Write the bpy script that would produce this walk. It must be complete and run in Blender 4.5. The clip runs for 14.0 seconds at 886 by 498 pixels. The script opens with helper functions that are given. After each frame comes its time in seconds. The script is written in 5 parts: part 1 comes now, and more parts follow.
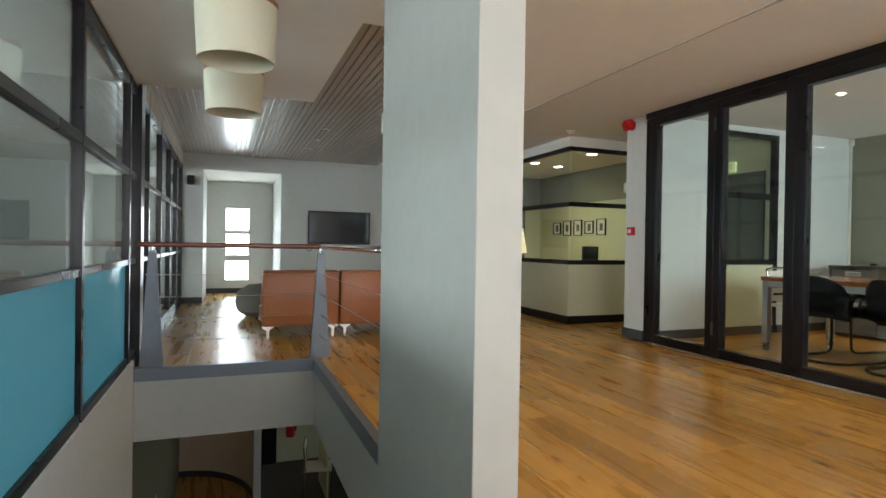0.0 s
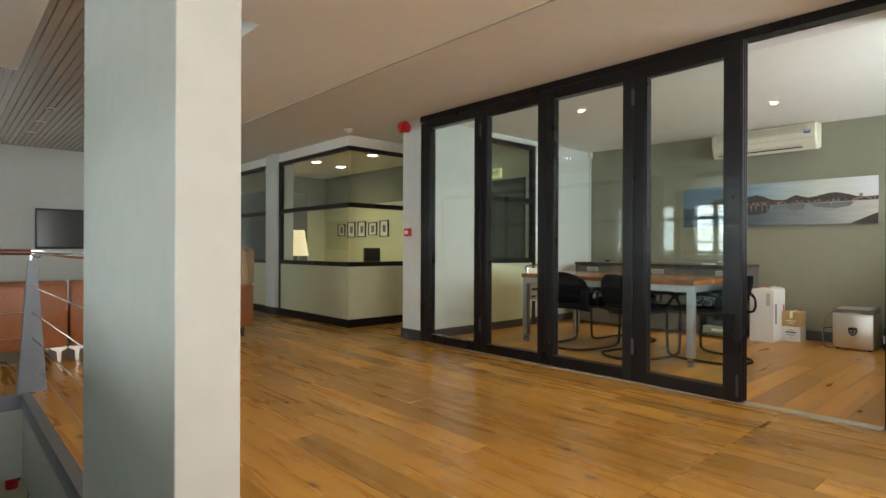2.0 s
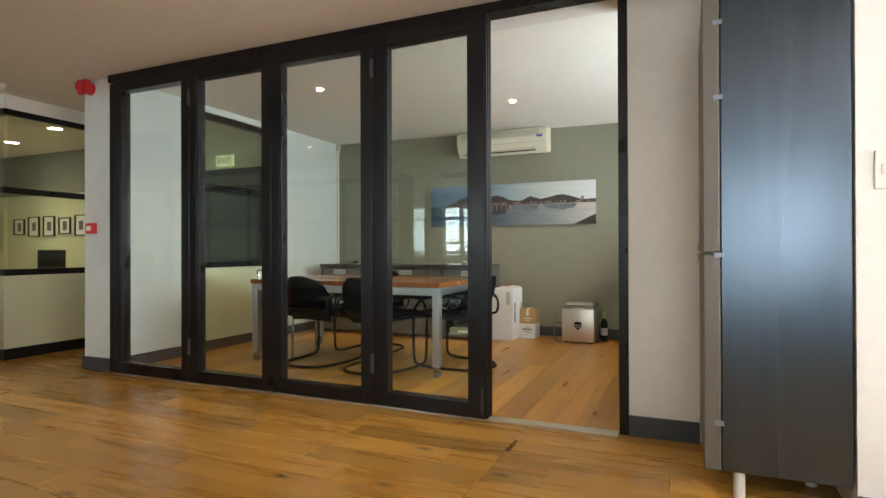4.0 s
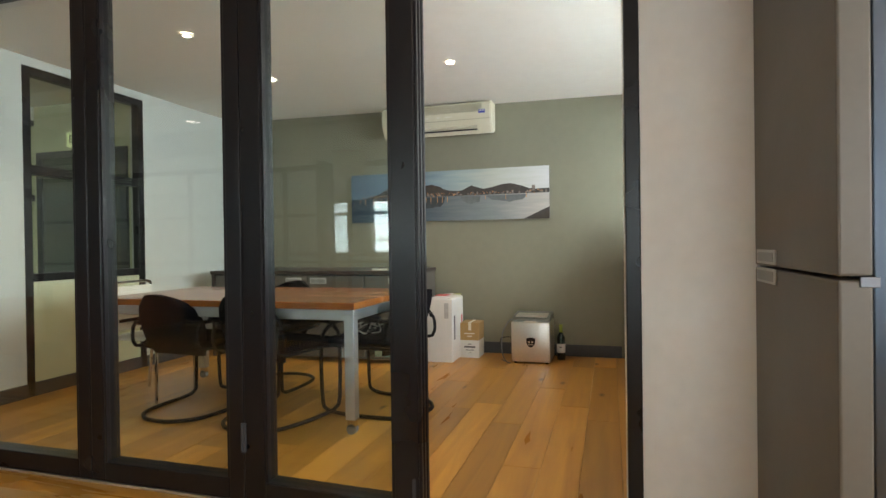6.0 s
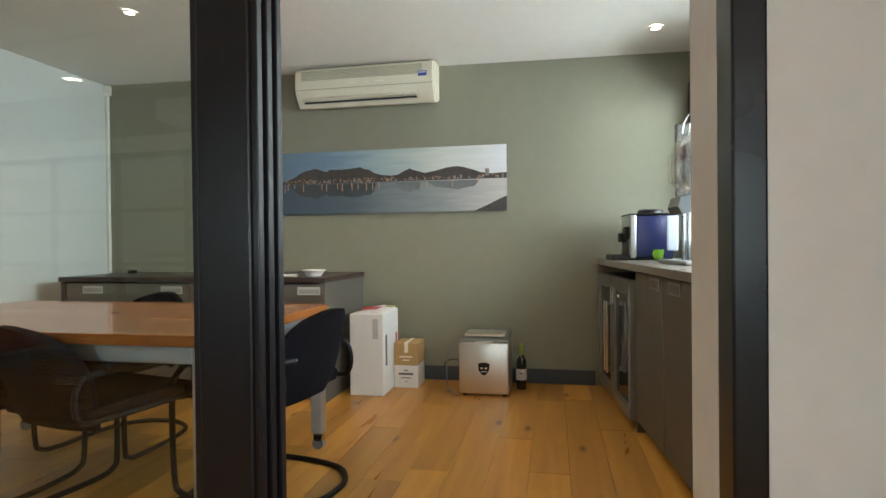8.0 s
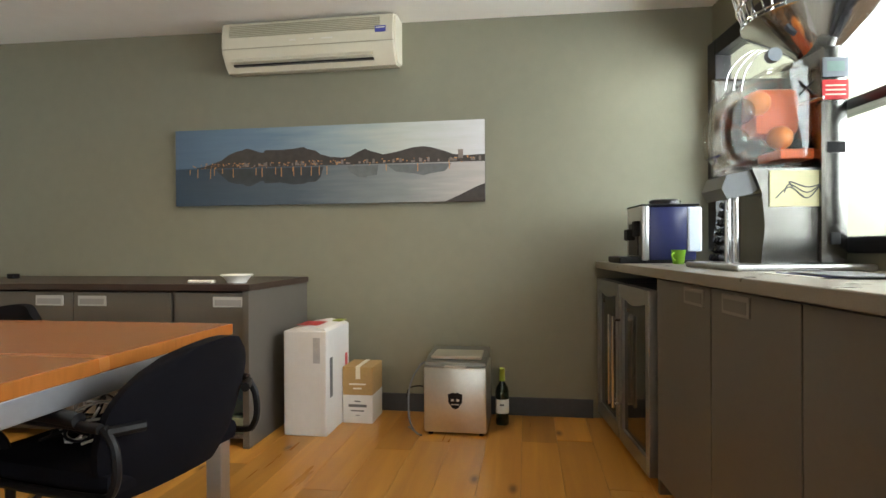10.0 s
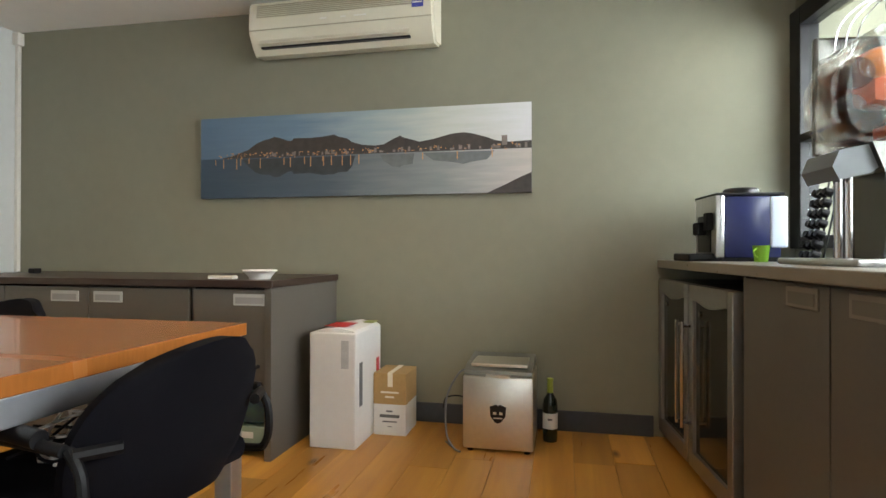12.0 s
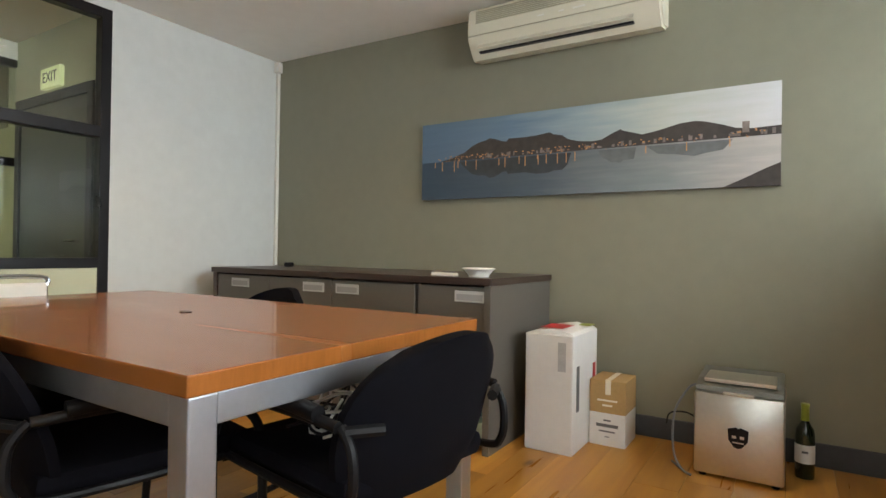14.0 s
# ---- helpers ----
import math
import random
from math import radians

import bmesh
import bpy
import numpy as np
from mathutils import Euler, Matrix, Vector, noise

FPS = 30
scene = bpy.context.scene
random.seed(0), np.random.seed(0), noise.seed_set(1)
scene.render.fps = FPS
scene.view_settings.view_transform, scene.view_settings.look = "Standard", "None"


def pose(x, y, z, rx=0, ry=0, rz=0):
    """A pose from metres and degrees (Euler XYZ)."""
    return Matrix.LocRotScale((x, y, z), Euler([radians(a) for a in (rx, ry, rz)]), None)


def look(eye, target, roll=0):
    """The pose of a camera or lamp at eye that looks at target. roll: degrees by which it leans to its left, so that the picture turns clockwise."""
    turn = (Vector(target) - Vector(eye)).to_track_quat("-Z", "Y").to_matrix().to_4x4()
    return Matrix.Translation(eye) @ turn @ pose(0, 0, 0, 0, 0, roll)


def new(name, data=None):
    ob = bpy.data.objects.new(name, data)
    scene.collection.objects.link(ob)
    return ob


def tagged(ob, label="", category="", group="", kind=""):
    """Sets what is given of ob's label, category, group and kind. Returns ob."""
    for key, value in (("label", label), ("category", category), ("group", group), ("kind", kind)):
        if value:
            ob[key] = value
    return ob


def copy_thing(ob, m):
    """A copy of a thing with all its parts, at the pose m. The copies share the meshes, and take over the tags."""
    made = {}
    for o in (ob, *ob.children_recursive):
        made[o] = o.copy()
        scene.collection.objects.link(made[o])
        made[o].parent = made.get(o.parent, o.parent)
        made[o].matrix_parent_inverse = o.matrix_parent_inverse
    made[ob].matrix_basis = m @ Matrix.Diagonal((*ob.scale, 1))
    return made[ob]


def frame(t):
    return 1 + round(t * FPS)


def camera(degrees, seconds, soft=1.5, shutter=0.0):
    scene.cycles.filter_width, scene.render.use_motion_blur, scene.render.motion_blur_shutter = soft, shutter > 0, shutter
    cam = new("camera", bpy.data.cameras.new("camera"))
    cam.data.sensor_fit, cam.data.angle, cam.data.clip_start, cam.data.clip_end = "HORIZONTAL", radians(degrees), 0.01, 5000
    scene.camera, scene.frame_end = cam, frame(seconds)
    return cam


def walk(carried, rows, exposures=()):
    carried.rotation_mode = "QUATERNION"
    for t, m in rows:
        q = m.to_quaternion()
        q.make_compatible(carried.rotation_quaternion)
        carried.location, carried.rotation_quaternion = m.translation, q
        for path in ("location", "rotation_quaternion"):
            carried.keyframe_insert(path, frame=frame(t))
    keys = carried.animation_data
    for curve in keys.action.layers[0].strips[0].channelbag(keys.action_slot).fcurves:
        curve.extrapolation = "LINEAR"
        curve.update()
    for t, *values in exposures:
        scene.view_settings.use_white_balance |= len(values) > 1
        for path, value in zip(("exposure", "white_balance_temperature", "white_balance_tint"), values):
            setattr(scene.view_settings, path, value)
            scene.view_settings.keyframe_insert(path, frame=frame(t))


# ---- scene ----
cam = camera(77.0, 14.0)
PATH = [
    (0, (0.303, -0.08, 1.016), (1.028, 1.784, 1.002), 0.9),
    (0.5, (0.327, -0.068, 1.015), (1.23, 1.716, 1.005), 0.7),
    (1, (0.368, -0.04, 1.018), (1.428, 1.656, 1.009), 0.3),
    (1.5, (0.465, -0.04, 1.021), (1.663, 1.562, 1.013), 0.2),
    (2, (0.586, 0.051, 1.018), (1.932, 1.531, 1.018), 0.2),
    (2.5, (0.709, 0.163, 1.017), (2.255, 1.433, 1.02), 0.2),
    (3, (0.946, 0.185, 1.011), (2.632, 1.26, 1.017), -0.0),
    (3.5, (1.171, 0.256, 0.996), (2.936, 1.197, 1.004), -0.2),
    (4, (1.402, 0.361, 1.0), (3.235, 1.162, 1.008), -0.2),
    (6.5, (2.842, 0.83, 1.076), (4.763, 1.385, 1.06), -0.7),
    (7, (3.138, 0.895, 1.072), (5.07, 1.41, 1.058), -0.5),
    (7.5, (3.415, 0.932, 1.064), (5.366, 1.371, 1.05), -0.6),
    (8, (3.663, 0.965, 1.058), (5.626, 1.351, 1.041), -0.6),
    (8.5, (3.917, 0.992, 1.058), (5.885, 1.344, 1.041), -0.5),
    (9, (4.14, 1.017, 1.054), (6.115, 1.326, 1.038), -0.5),
    (11.5, (4.765, 1.094, 0.987), (6.741, 1.402, 0.995), -0.1),
    (12, (4.789, 1.129, 0.981), (6.744, 1.551, 0.991), 0.1),
    (12.5, (4.795, 1.174, 0.975), (6.711, 1.748, 0.988), 0.3),
    (13, (4.795, 1.218, 0.979), (6.655, 1.952, 0.988), 0.5),
    (13.5, (4.796, 1.249, 0.968), (6.578, 2.155, 0.98), 0.8),
    (14, (4.802, 1.26, 0.969), (6.499, 2.317, 0.979), 0.9),
]
walk(cam, [(t, look(eye, target, roll)) for t, eye, target, roll in PATH],
     [(0.0, 0.46, 6550, 11), (2.0, 0.5, 7000, 12), (4.0, 0.55, 6900, 12), (7.0, 0.52, 6900, 13), (8.0, 0.52, 6650, 11), (9.0, 0.53, 7150, 15), (14.0, 0.52, 6950, 16)])

# ---- world and light ----
world = bpy.data.worlds.new("world")
scene.world = world
world.use_nodes = True
wn = world.node_tree.nodes
sky = wn.new("ShaderNodeTexSky")
sky.sky_type, sky.sun_disc = "NISHITA", False
sky.sun_elevation, sky.sun_rotation = radians(48), radians(200)
world.node_tree.links.new(sky.outputs[0], wn["Background"].inputs[0])
wn["Background"].inputs[1].default_value = 0.12

sun = new("sun", bpy.data.lights.new("sun", "SUN"))
sun.data.energy, sun.data.angle, sun.data.color = 2.5, radians(0.5), (1, 0.95, 0.87)
sun.matrix_world = look((0, 0, 20), (6, 12, 0))


def area(name, eye, target, w, h, power, colour):
    ob = new(name, bpy.data.lights.new(name, "AREA"))
    ob.data.shape, ob.data.size, ob.data.size_y, ob.data.energy, ob.data.color = "RECTANGLE", w, h, power, colour
    ob.matrix_world = look(eye, target)
    return ob


def spot(x, y, z, power, colour=(1, 0.83, 0.6), size=150):
    ob = new("downlight_beam", bpy.data.lights.new("downlight_beam", "SPOT"))
    ob.data.energy, ob.data.color, ob.data.spot_size, ob.data.spot_blend, ob.data.shadow_soft_size = power, colour, radians(size), 0.9, 0.05
    ob.matrix_world = look((x, y, z), (x, y + 0.001, 0))
    return ob


DAY = (0.80, 0.90, 1.0)
area("daylight_kitchen", (6.5, -1.15, 1.75), (6.6, 3.0, 1.0), 3.0, 1.4, 145, DAY)
# hall lamp is added fill at an assumed window, tilted towards the ceiling
area("daylight_hall_fill", (1.0, -2.40, 1.35), (1.9, 3, 6.0), 2.1, 1.6, 82, (0.95, 0.95, 1.0))
area("daylight_office", (-5.5, 4.5, 1.6), (0, 4.5, 1.2), 5.0, 1.3, 150, DAY)
area("daylight_corridor", (0.46, 11.55, 0.97), (0.46, 6, 0.6), 0.4, 1.3, 9, DAY)
area("daylight_west", (-5.5, -1.0, 1.6), (4.0, 0.3, 1.2), 2.2, 1.4, 112, DAY)
# ---- materials ----


def mat(name, colour, rough=0.6, metal=0.0, grain=0.0, scale=30.0, bump=0.0, stretch=(1, 1, 1), second=None, coat=0.0, obvar=0.0, spec=0.5):
    """A Principled material with mottling at two sizes, and fine relief."""
    m = bpy.data.materials.new(name)
    m.use_nodes = True
    n, l = m.node_tree.nodes, m.node_tree.links
    b = n["Principled BSDF"]
    b.inputs["Base Color"].default_value = (*colour, 1)
    b.inputs["Roughness"].default_value = rough
    b.inputs["Metallic"].default_value = metal
    b.inputs["Coat Weight"].default_value = coat
    b.inputs["Specular IOR Level"].default_value = spec
    if grain or bump or obvar:
        co = n.new("ShaderNodeTexCoord")
        mp = n.new("ShaderNodeMapping")
        mp.inputs["Scale"].default_value = stretch
        l.new(co.outputs["Object"], mp.inputs[0])
        fine = n.new("ShaderNodeTexNoise")
        fine.inputs["Scale"].default_value, fine.inputs["Detail"].default_value = scale, 6
        l.new(mp.outputs[0], fine.inputs["Vector"])
        broad = n.new("ShaderNodeTexNoise")
        broad.inputs["Scale"].default_value, broad.inputs["Detail"].default_value = scale / 14, 3
        l.new(mp.outputs[0], broad.inputs["Vector"])
        add = n.new("ShaderNodeMath")
        add.operation = "ADD"
        l.new(fine.outputs["Fac"], add.inputs[0])
        l.new(broad.outputs["Fac"], add.inputs[1])
        half = n.new("ShaderNodeMath")
        half.operation, half.inputs[1].default_value = "MULTIPLY", 0.5
        l.new(add.outputs[0], half.inputs[0])
        ramp = n.new("ShaderNodeValToRGB")
        lo = second or tuple(c * (1 - grain) for c in colour)
        hi = colour if second else tuple(min(1, c * (1 + grain)) for c in colour)
        ramp.color_ramp.elements[0].position, ramp.color_ramp.elements[1].position = 0.3, 0.7
        ramp.color_ramp.elements[0].color, ramp.color_ramp.elements[1].color = (*lo, 1), (*hi, 1)
        l.new(half.outputs[0], ramp.inputs[0])
        out = ramp.outputs[0]
        if obvar:
            info = n.new("ShaderNodeObjectInfo")
            hsv = n.new("ShaderNodeHueSaturation")
            mr = n.new("ShaderNodeMapRange")
            mr.inputs["To Min"].default_value, mr.inputs["To Max"].default_value = 1 - obvar, 1 + obvar
            l.new(info.outputs["Random"], mr.inputs["Value"])
            l.new(mr.outputs[0], hsv.inputs["Value"])
            l.new(out, hsv.inputs["Color"])
            out = hsv.outputs[0]
        l.new(out, b.inputs["Base Color"])
        rr = n.new("ShaderNodeMapRange")
        rr.inputs["To Min"].default_value, rr.inputs["To Max"].default_value = max(0.02, rough - 0.08), min(1, rough + 0.08)
        l.new(broad.outputs["Fac"], rr.inputs["Value"])
        l.new(rr.outputs[0], b.inputs["Roughness"])
        if bump:
            bp = n.new("ShaderNodeBump")
            bp.inputs["Strength"].default_value, bp.inputs["Distance"].default_value = bump, 0.004
            l.new(fine.outputs["Fac"], bp.inputs["Height"])
            l.new(bp.outputs[0], b.inputs["Normal"])
    return m


def wood(name, dark, light, along, knots=True, rough=0.32, obvar=0.25):
    """Oiled boards: long grain along one axis, knots, and a tone of its own for each piece."""
    m = bpy.data.materials.new(name)
    m.use_nodes = True
    n, l = m.node_tree.nodes, m.node_tree.links
    b = n["Principled BSDF"]
    co = n.new("ShaderNodeTexCoord")
    info = n.new("ShaderNodeObjectInfo")
    off = n.new("ShaderNodeVectorMath")
    off.operation = "ADD"
    sc = n.new("ShaderNodeVectorMath")
    sc.operation, sc.inputs[1].default_value = "SCALE", (0, 0, 0)
    comb = n.new("ShaderNodeCombineXYZ")
    mul = n.new("ShaderNodeMath")
    mul.operation, mul.inputs[1].default_value = "MULTIPLY", 57.0
    l.new(info.outputs["Random"], mul.inputs[0])
    for k in range(3):
        l.new(mul.outputs[0], comb.inputs[k])
    l.new(co.outputs["Object"], off.inputs[0])
    l.new(comb.outputs[0], off.inputs[1])
    mp = n.new("ShaderNodeMapping")
    mp.inputs["Scale"].default_value = (0.35, 4.2, 4.2) if along == "x" else (4.2, 0.35, 4.2)
    l.new(off.outputs[0], mp.inputs[0])
    g = n.new("ShaderNodeTexNoise")
    g.inputs["Scale"].default_value, g.inputs["Detail"].default_value, g.inputs["Distortion"].default_value = 3.0, 8, 0.6
    l.new(mp.outputs[0], g.inputs["Vector"])
    ramp = n.new("ShaderNodeValToRGB")
    e = ramp.color_ramp.elements
    e[0].position, e[0].color, e[1].position, e[1].color = 0.22, (*dark, 1), 0.74, (*light, 1)
    l.new(g.outputs["Fac"], ramp.inputs[0])
    hsv = n.new("ShaderNodeHueSaturation")
    mr = n.new("ShaderNodeMapRange")
    mr.inputs["To Min"].default_value, mr.inputs["To Max"].default_value = 1 - obvar, 1 + obvar
    l.new(info.outputs["Random"], mr.inputs["Value"])
    l.new(mr.outputs[0], hsv.inputs["Value"])
    l.new(ramp.outputs[0], hsv.inputs["Color"])
    out = hsv.outputs[0]
    if knots:
        mp2 = n.new("ShaderNodeMapping")
        mp2.inputs["Scale"].default_value = (1.0, 2.4, 1) if along == "x" else (2.4, 1.0, 1)
        l.new(off.outputs[0], mp2.inputs[0])
        v = n.new("ShaderNodeTexVoronoi")
        v.voronoi_dimensions = "2D"
        v.inputs["Scale"].default_value = 0.62
        l.new(mp2.outputs[0], v.inputs["Vector"])
        kr = n.new("ShaderNodeValToRGB")
        ke = kr.color_ramp.elements
        ke[0].position, ke[0].color, ke[1].position, ke[1].color = 0.008, (0.24, 0.16, 0.11, 1), 0.04, (1, 1, 1, 1)
        l.new(v.outputs["Distance"], kr.inputs[0])
        mx = n.new("ShaderNodeMixRGB")
        mx.blend_type, mx.inputs[0].default_value = "MULTIPLY", 1.0
        l.new(out, mx.inputs[1])
        l.new(kr.outputs[0], mx.inputs[2])
        out = mx.outputs[0]
    l.new(out, b.inputs["Base Color"])
    rr = n.new("ShaderNodeMapRange")
    rr.inputs["To Min"].default_value, rr.inputs["To Max"].default_value = rough - 0.07, rough + 0.1
    l.new(g.outputs["Fac"], rr.inputs["Value"])
    l.new(rr.outputs[0], b.inputs["Roughness"])
    bp = n.new("ShaderNodeBump")
    bp.inputs["Strength"].default_value, bp.inputs["Distance"].default_value = 0.12, 0.002
    l.new(g.outputs["Fac"], bp.inputs["Height"])
    l.new(bp.outputs[0], b.inputs["Normal"])
    return m


def glass_mat(name, tint=(1, 1, 1), ior=1.5, rough=0.0):
    m = bpy.data.materials.new(name)
    m.use_nodes = True
    n, l = m.node_tree.nodes, m.node_tree.links
    n.remove(n["Principled BSDF"])
    t, g, f, mx = n.new("ShaderNodeBsdfTransparent"), n.new("ShaderNodeBsdfGlossy"), n.new("ShaderNodeLayerWeight"), n.new("ShaderNodeMixShader")
    f.inputs[0].default_value = 0.5
    pw, ma = n.new("ShaderNodeMath"), n.new("ShaderNodeMath")
    pw.operation, pw.inputs[1].default_value = "POWER", 4.0
    ma.operation, ma.inputs[1].default_value, ma.inputs[2].default_value = "MULTIPLY_ADD", 0.8, ((ior - 1) / (ior + 1)) ** 2
    l.new(f.outputs["Facing"], pw.inputs[0])
    l.new(pw.outputs[0], ma.inputs[0])
    t.inputs[0].default_value = (*tint, 1)
    g.inputs["Roughness"].default_value = rough
    l.new(ma.outputs[0], mx.inputs[0])
    l.new(t.outputs[0], mx.inputs[1])
    l.new(g.outputs[0], mx.inputs[2])
    l.new(mx.outputs[0], n["Material Output"].inputs[0])
    return m


def film(name, colour):
    """Frosted film on glass: half of the light goes through, scattered."""
    m = bpy.data.materials.new(name)
    m.use_nodes = True
    n, l = m.node_tree.nodes, m.node_tree.links
    tr, mx = n.new("ShaderNodeBsdfTranslucent"), n.new("ShaderNodeMixShader")
    nz, ramp = n.new("ShaderNodeTexNoise"), n.new("ShaderNodeValToRGB")
    nz.inputs["Scale"].default_value, nz.inputs["Detail"].default_value = 2.2, 4
    ramp.color_ramp.elements[0].color = (*(c * 0.85 for c in colour), 1)
    ramp.color_ramp.elements[1].color = (*colour, 1)
    l.new(nz.outputs["Fac"], ramp.inputs[0])
    b = n["Principled BSDF"]
    b.inputs["Roughness"].default_value = 0.25
    l.new(ramp.outputs[0], b.inputs["Base Color"])
    l.new(ramp.outputs[0], tr.inputs[0])
    mx.inputs[0].default_value = 0.6
    l.new(b.outputs[0], mx.inputs[1])
    l.new(tr.outputs[0], mx.inputs[2])
    l.new(mx.outputs[0], n["Material Output"].inputs[0])
    return m


def glow(name, colour, strength):
    m = bpy.data.materials.new(name)
    m.use_nodes = True
    b = m.node_tree.nodes["Principled BSDF"]
    b.inputs["Base Color"].default_value = (*colour, 1)
    b.inputs["Emission Color"].default_value = (*colour, 1)
    b.inputs["Emission Strength"].default_value = strength
    return m


PLASTER = mat("white_plaster", (0.76, 0.75, 0.72), 0.75, grain=0.05, scale=18, bump=0.08)
PALE = mat("pale_grey_paint", (0.60, 0.62, 0.59), 0.7, grain=0.05, scale=14, bump=0.08)
PILLAR = mat("grey_paint", (0.42, 0.42, 0.38), 0.7, grain=0.06, scale=12, bump=0.1)
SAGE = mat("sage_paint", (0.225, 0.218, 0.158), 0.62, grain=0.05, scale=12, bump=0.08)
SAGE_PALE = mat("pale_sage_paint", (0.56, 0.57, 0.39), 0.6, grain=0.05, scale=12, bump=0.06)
CEIL = mat("ceiling_paint", (0.87, 0.855, 0.80), 0.8, grain=0.03, scale=10, bump=0.05)
BLACK = mat("black_powder_coat", (0.007, 0.0065, 0.008), 0.3, grain=0.25, scale=60, bump=0.03, spec=0.35)
SKIRT = mat("charcoal_skirting", (0.045, 0.05, 0.058), 0.5, grain=0.15, scale=40)
GLASS = glass_mat("clear_glass", (0.93, 0.97, 0.95))
FROST = film("frosted_blue_film", (0.26, 0.56, 0.63))
STEEL = mat("brushed_steel", (0.60, 0.60, 0.60), 0.3, 1.0, grain=0.1, scale=60, stretch=(1, 1, 0.05), bump=0.03)
SATIN = mat("satin_aluminium", (0.74, 0.71, 0.64), 0.38, 1.0, grain=0.06, scale=50)
COOLER = mat("dull_silver_frame", (0.36, 0.35, 0.33), 0.42, 1.0, grain=0.06, scale=50)
CHROME = mat("chrome", (0.62, 0.62, 0.63), 0.1, 1.0, grain=0.04, scale=20)
DARKSTEEL = mat("blue_grey_steel", (0.075, 0.09, 0.112), 0.26, 1.0, grain=0.15, scale=30, stretch=(1, 1, 0.05), bump=0.02)
CABINET = mat("taupe_laminate", (0.105, 0.095, 0.078), 0.45, grain=0.06, scale=50, bump=0.02)
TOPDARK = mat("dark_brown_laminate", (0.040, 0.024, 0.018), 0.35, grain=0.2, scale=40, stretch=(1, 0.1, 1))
WORKTOP = mat("taupe_stone_worktop", (0.21, 0.185, 0.15), 0.3, grain=0.12, scale=160)
FABRIC = mat("black_fabric", (0.0035, 0.0035, 0.0055), 0.9, grain=0.3, scale=400, bump=0.3, spec=0.12)
RUBBER = mat("black_plastic", (0.005, 0.005, 0.0055), 0.5, grain=0.2, scale=80, spec=0.25)
WHITEPL = mat("white_plastic", (0.74, 0.72, 0.65), 0.38, grain=0.03, scale=20)
PULL = mat("grey_white_pull", (0.42, 0.42, 0.40), 0.4, grain=0.04, scale=20)
PULLDIM = mat("taupe_pull", (0.20, 0.185, 0.155), 0.4, grain=0.04, scale=20)
CREAM = mat("cream_plastic", (0.66, 0.62, 0.49), 0.4, grain=0.03, scale=20)
CREAMD = mat("cream_grille", (0.42, 0.39, 0.28), 0.5, grain=0.05, scale=30)
CARD = mat("brown_cardboard", (0.42, 0.26, 0.10), 0.8, grain=0.1, scale=60, bump=0.1)
WHITECARD = mat("white_cardboard", (0.68, 0.67, 0.64), 0.7, grain=0.04, scale=30, bump=0.05)
RED = mat("red_plastic", (0.55, 0.015, 0.02), 0.35, grain=0.1, scale=20)
TAPE = mat("pale_tape", (0.75, 0.68, 0.55), 0.5, grain=0.05, scale=40)
INK = mat("grey_ink", (0.12, 0.12, 0.12), 0.7, grain=0.2, scale=60)
BLUEPANEL = mat("navy_plastic", (0.022, 0.028, 0.10), 0.25, grain=0.1, scale=20)
GREEN = mat("green_ceramic", (0.20, 0.42, 0.04), 0.25, grain=0.08, scale=20)
ORANGE = mat("orange_peel", (0.75, 0.22, 0.03), 0.4, grain=0.12, scale=60, bump=0.2)
ORANGEPL = mat("orange_plastic", (0.72, 0.13, 0.03), 0.35, grain=0.06, scale=20)
BOTTLE = mat("dark_green_glass", (0.008, 0.018, 0.008), 0.08, grain=0.1, scale=10, coat=0.5)
LIME = mat("lime_foil", (0.32, 0.38, 0.05), 0.35, grain=0.1, scale=60)
PAPER = mat("white_paper", (0.72, 0.70, 0.66), 0.75, grain=0.05, scale=40)
YELLOWPAPER = mat("pale_yellow_label", (0.62, 0.58, 0.34), 0.5, grain=0.08, scale=30)
LEATHER = mat("tan_leather", (0.36, 0.125, 0.045), 0.38, grain=0.2, scale=30, bump=0.15)
OLIVE = mat("olive_upholstery", (0.36, 0.31, 0.11), 0.8, grain=0.12, scale=120, bump=0.15)
BUFF = mat("buff_upholstery", (0.34, 0.25, 0.15), 0.8, grain=0.12, scale=120, bump=0.15)
POUF = mat("grey_pouffe", (0.16, 0.15, 0.12), 0.85, grain=0.15, scale=90, bump=0.2)
SHADE = mat("ivory_shade", (0.72, 0.67, 0.50), 0.7, grain=0.03, scale=60)
RAILWOOD = mat("red_brown_handrail", (0.16, 0.035, 0.022), 0.28, grain=0.2, scale=40, stretch=(0.1, 1, 1))
BLADE = mat("grey_steel_paint", (0.17, 0.19, 0.22), 0.4, 0.3, grain=0.1, scale=40)
SLAT = mat("whitewashed_boards", (0.55, 0.50, 0.45), 0.24, grain=0.10, scale=16, stretch=(3, 0.2, 1), bump=0.03)
LAMP = glow("lamp_lens", (1, 0.93, 0.78), 14)
SCREEN = mat("black_screen", (0.008, 0.008, 0.01), 0.12, grain=0.1, scale=10)
BRIGHT = glow("overcast_sky_backdrop", (0.86, 0.94, 1.0), 2.6)
LEAF = mat("garden_green", (0.07, 0.12, 0.05), 0.7, grain=0.5, scale=9)
FLOORW = wood("oiled_oak_hall", (0.37, 0.175, 0.028), (0.51, 0.275, 0.053), "y", rough=0.27, obvar=0.3)
FLOORX = wood("oiled_oak_room", (0.34, 0.14, 0.022), (0.55, 0.275, 0.055), "x", rough=0.29, obvar=0.34)
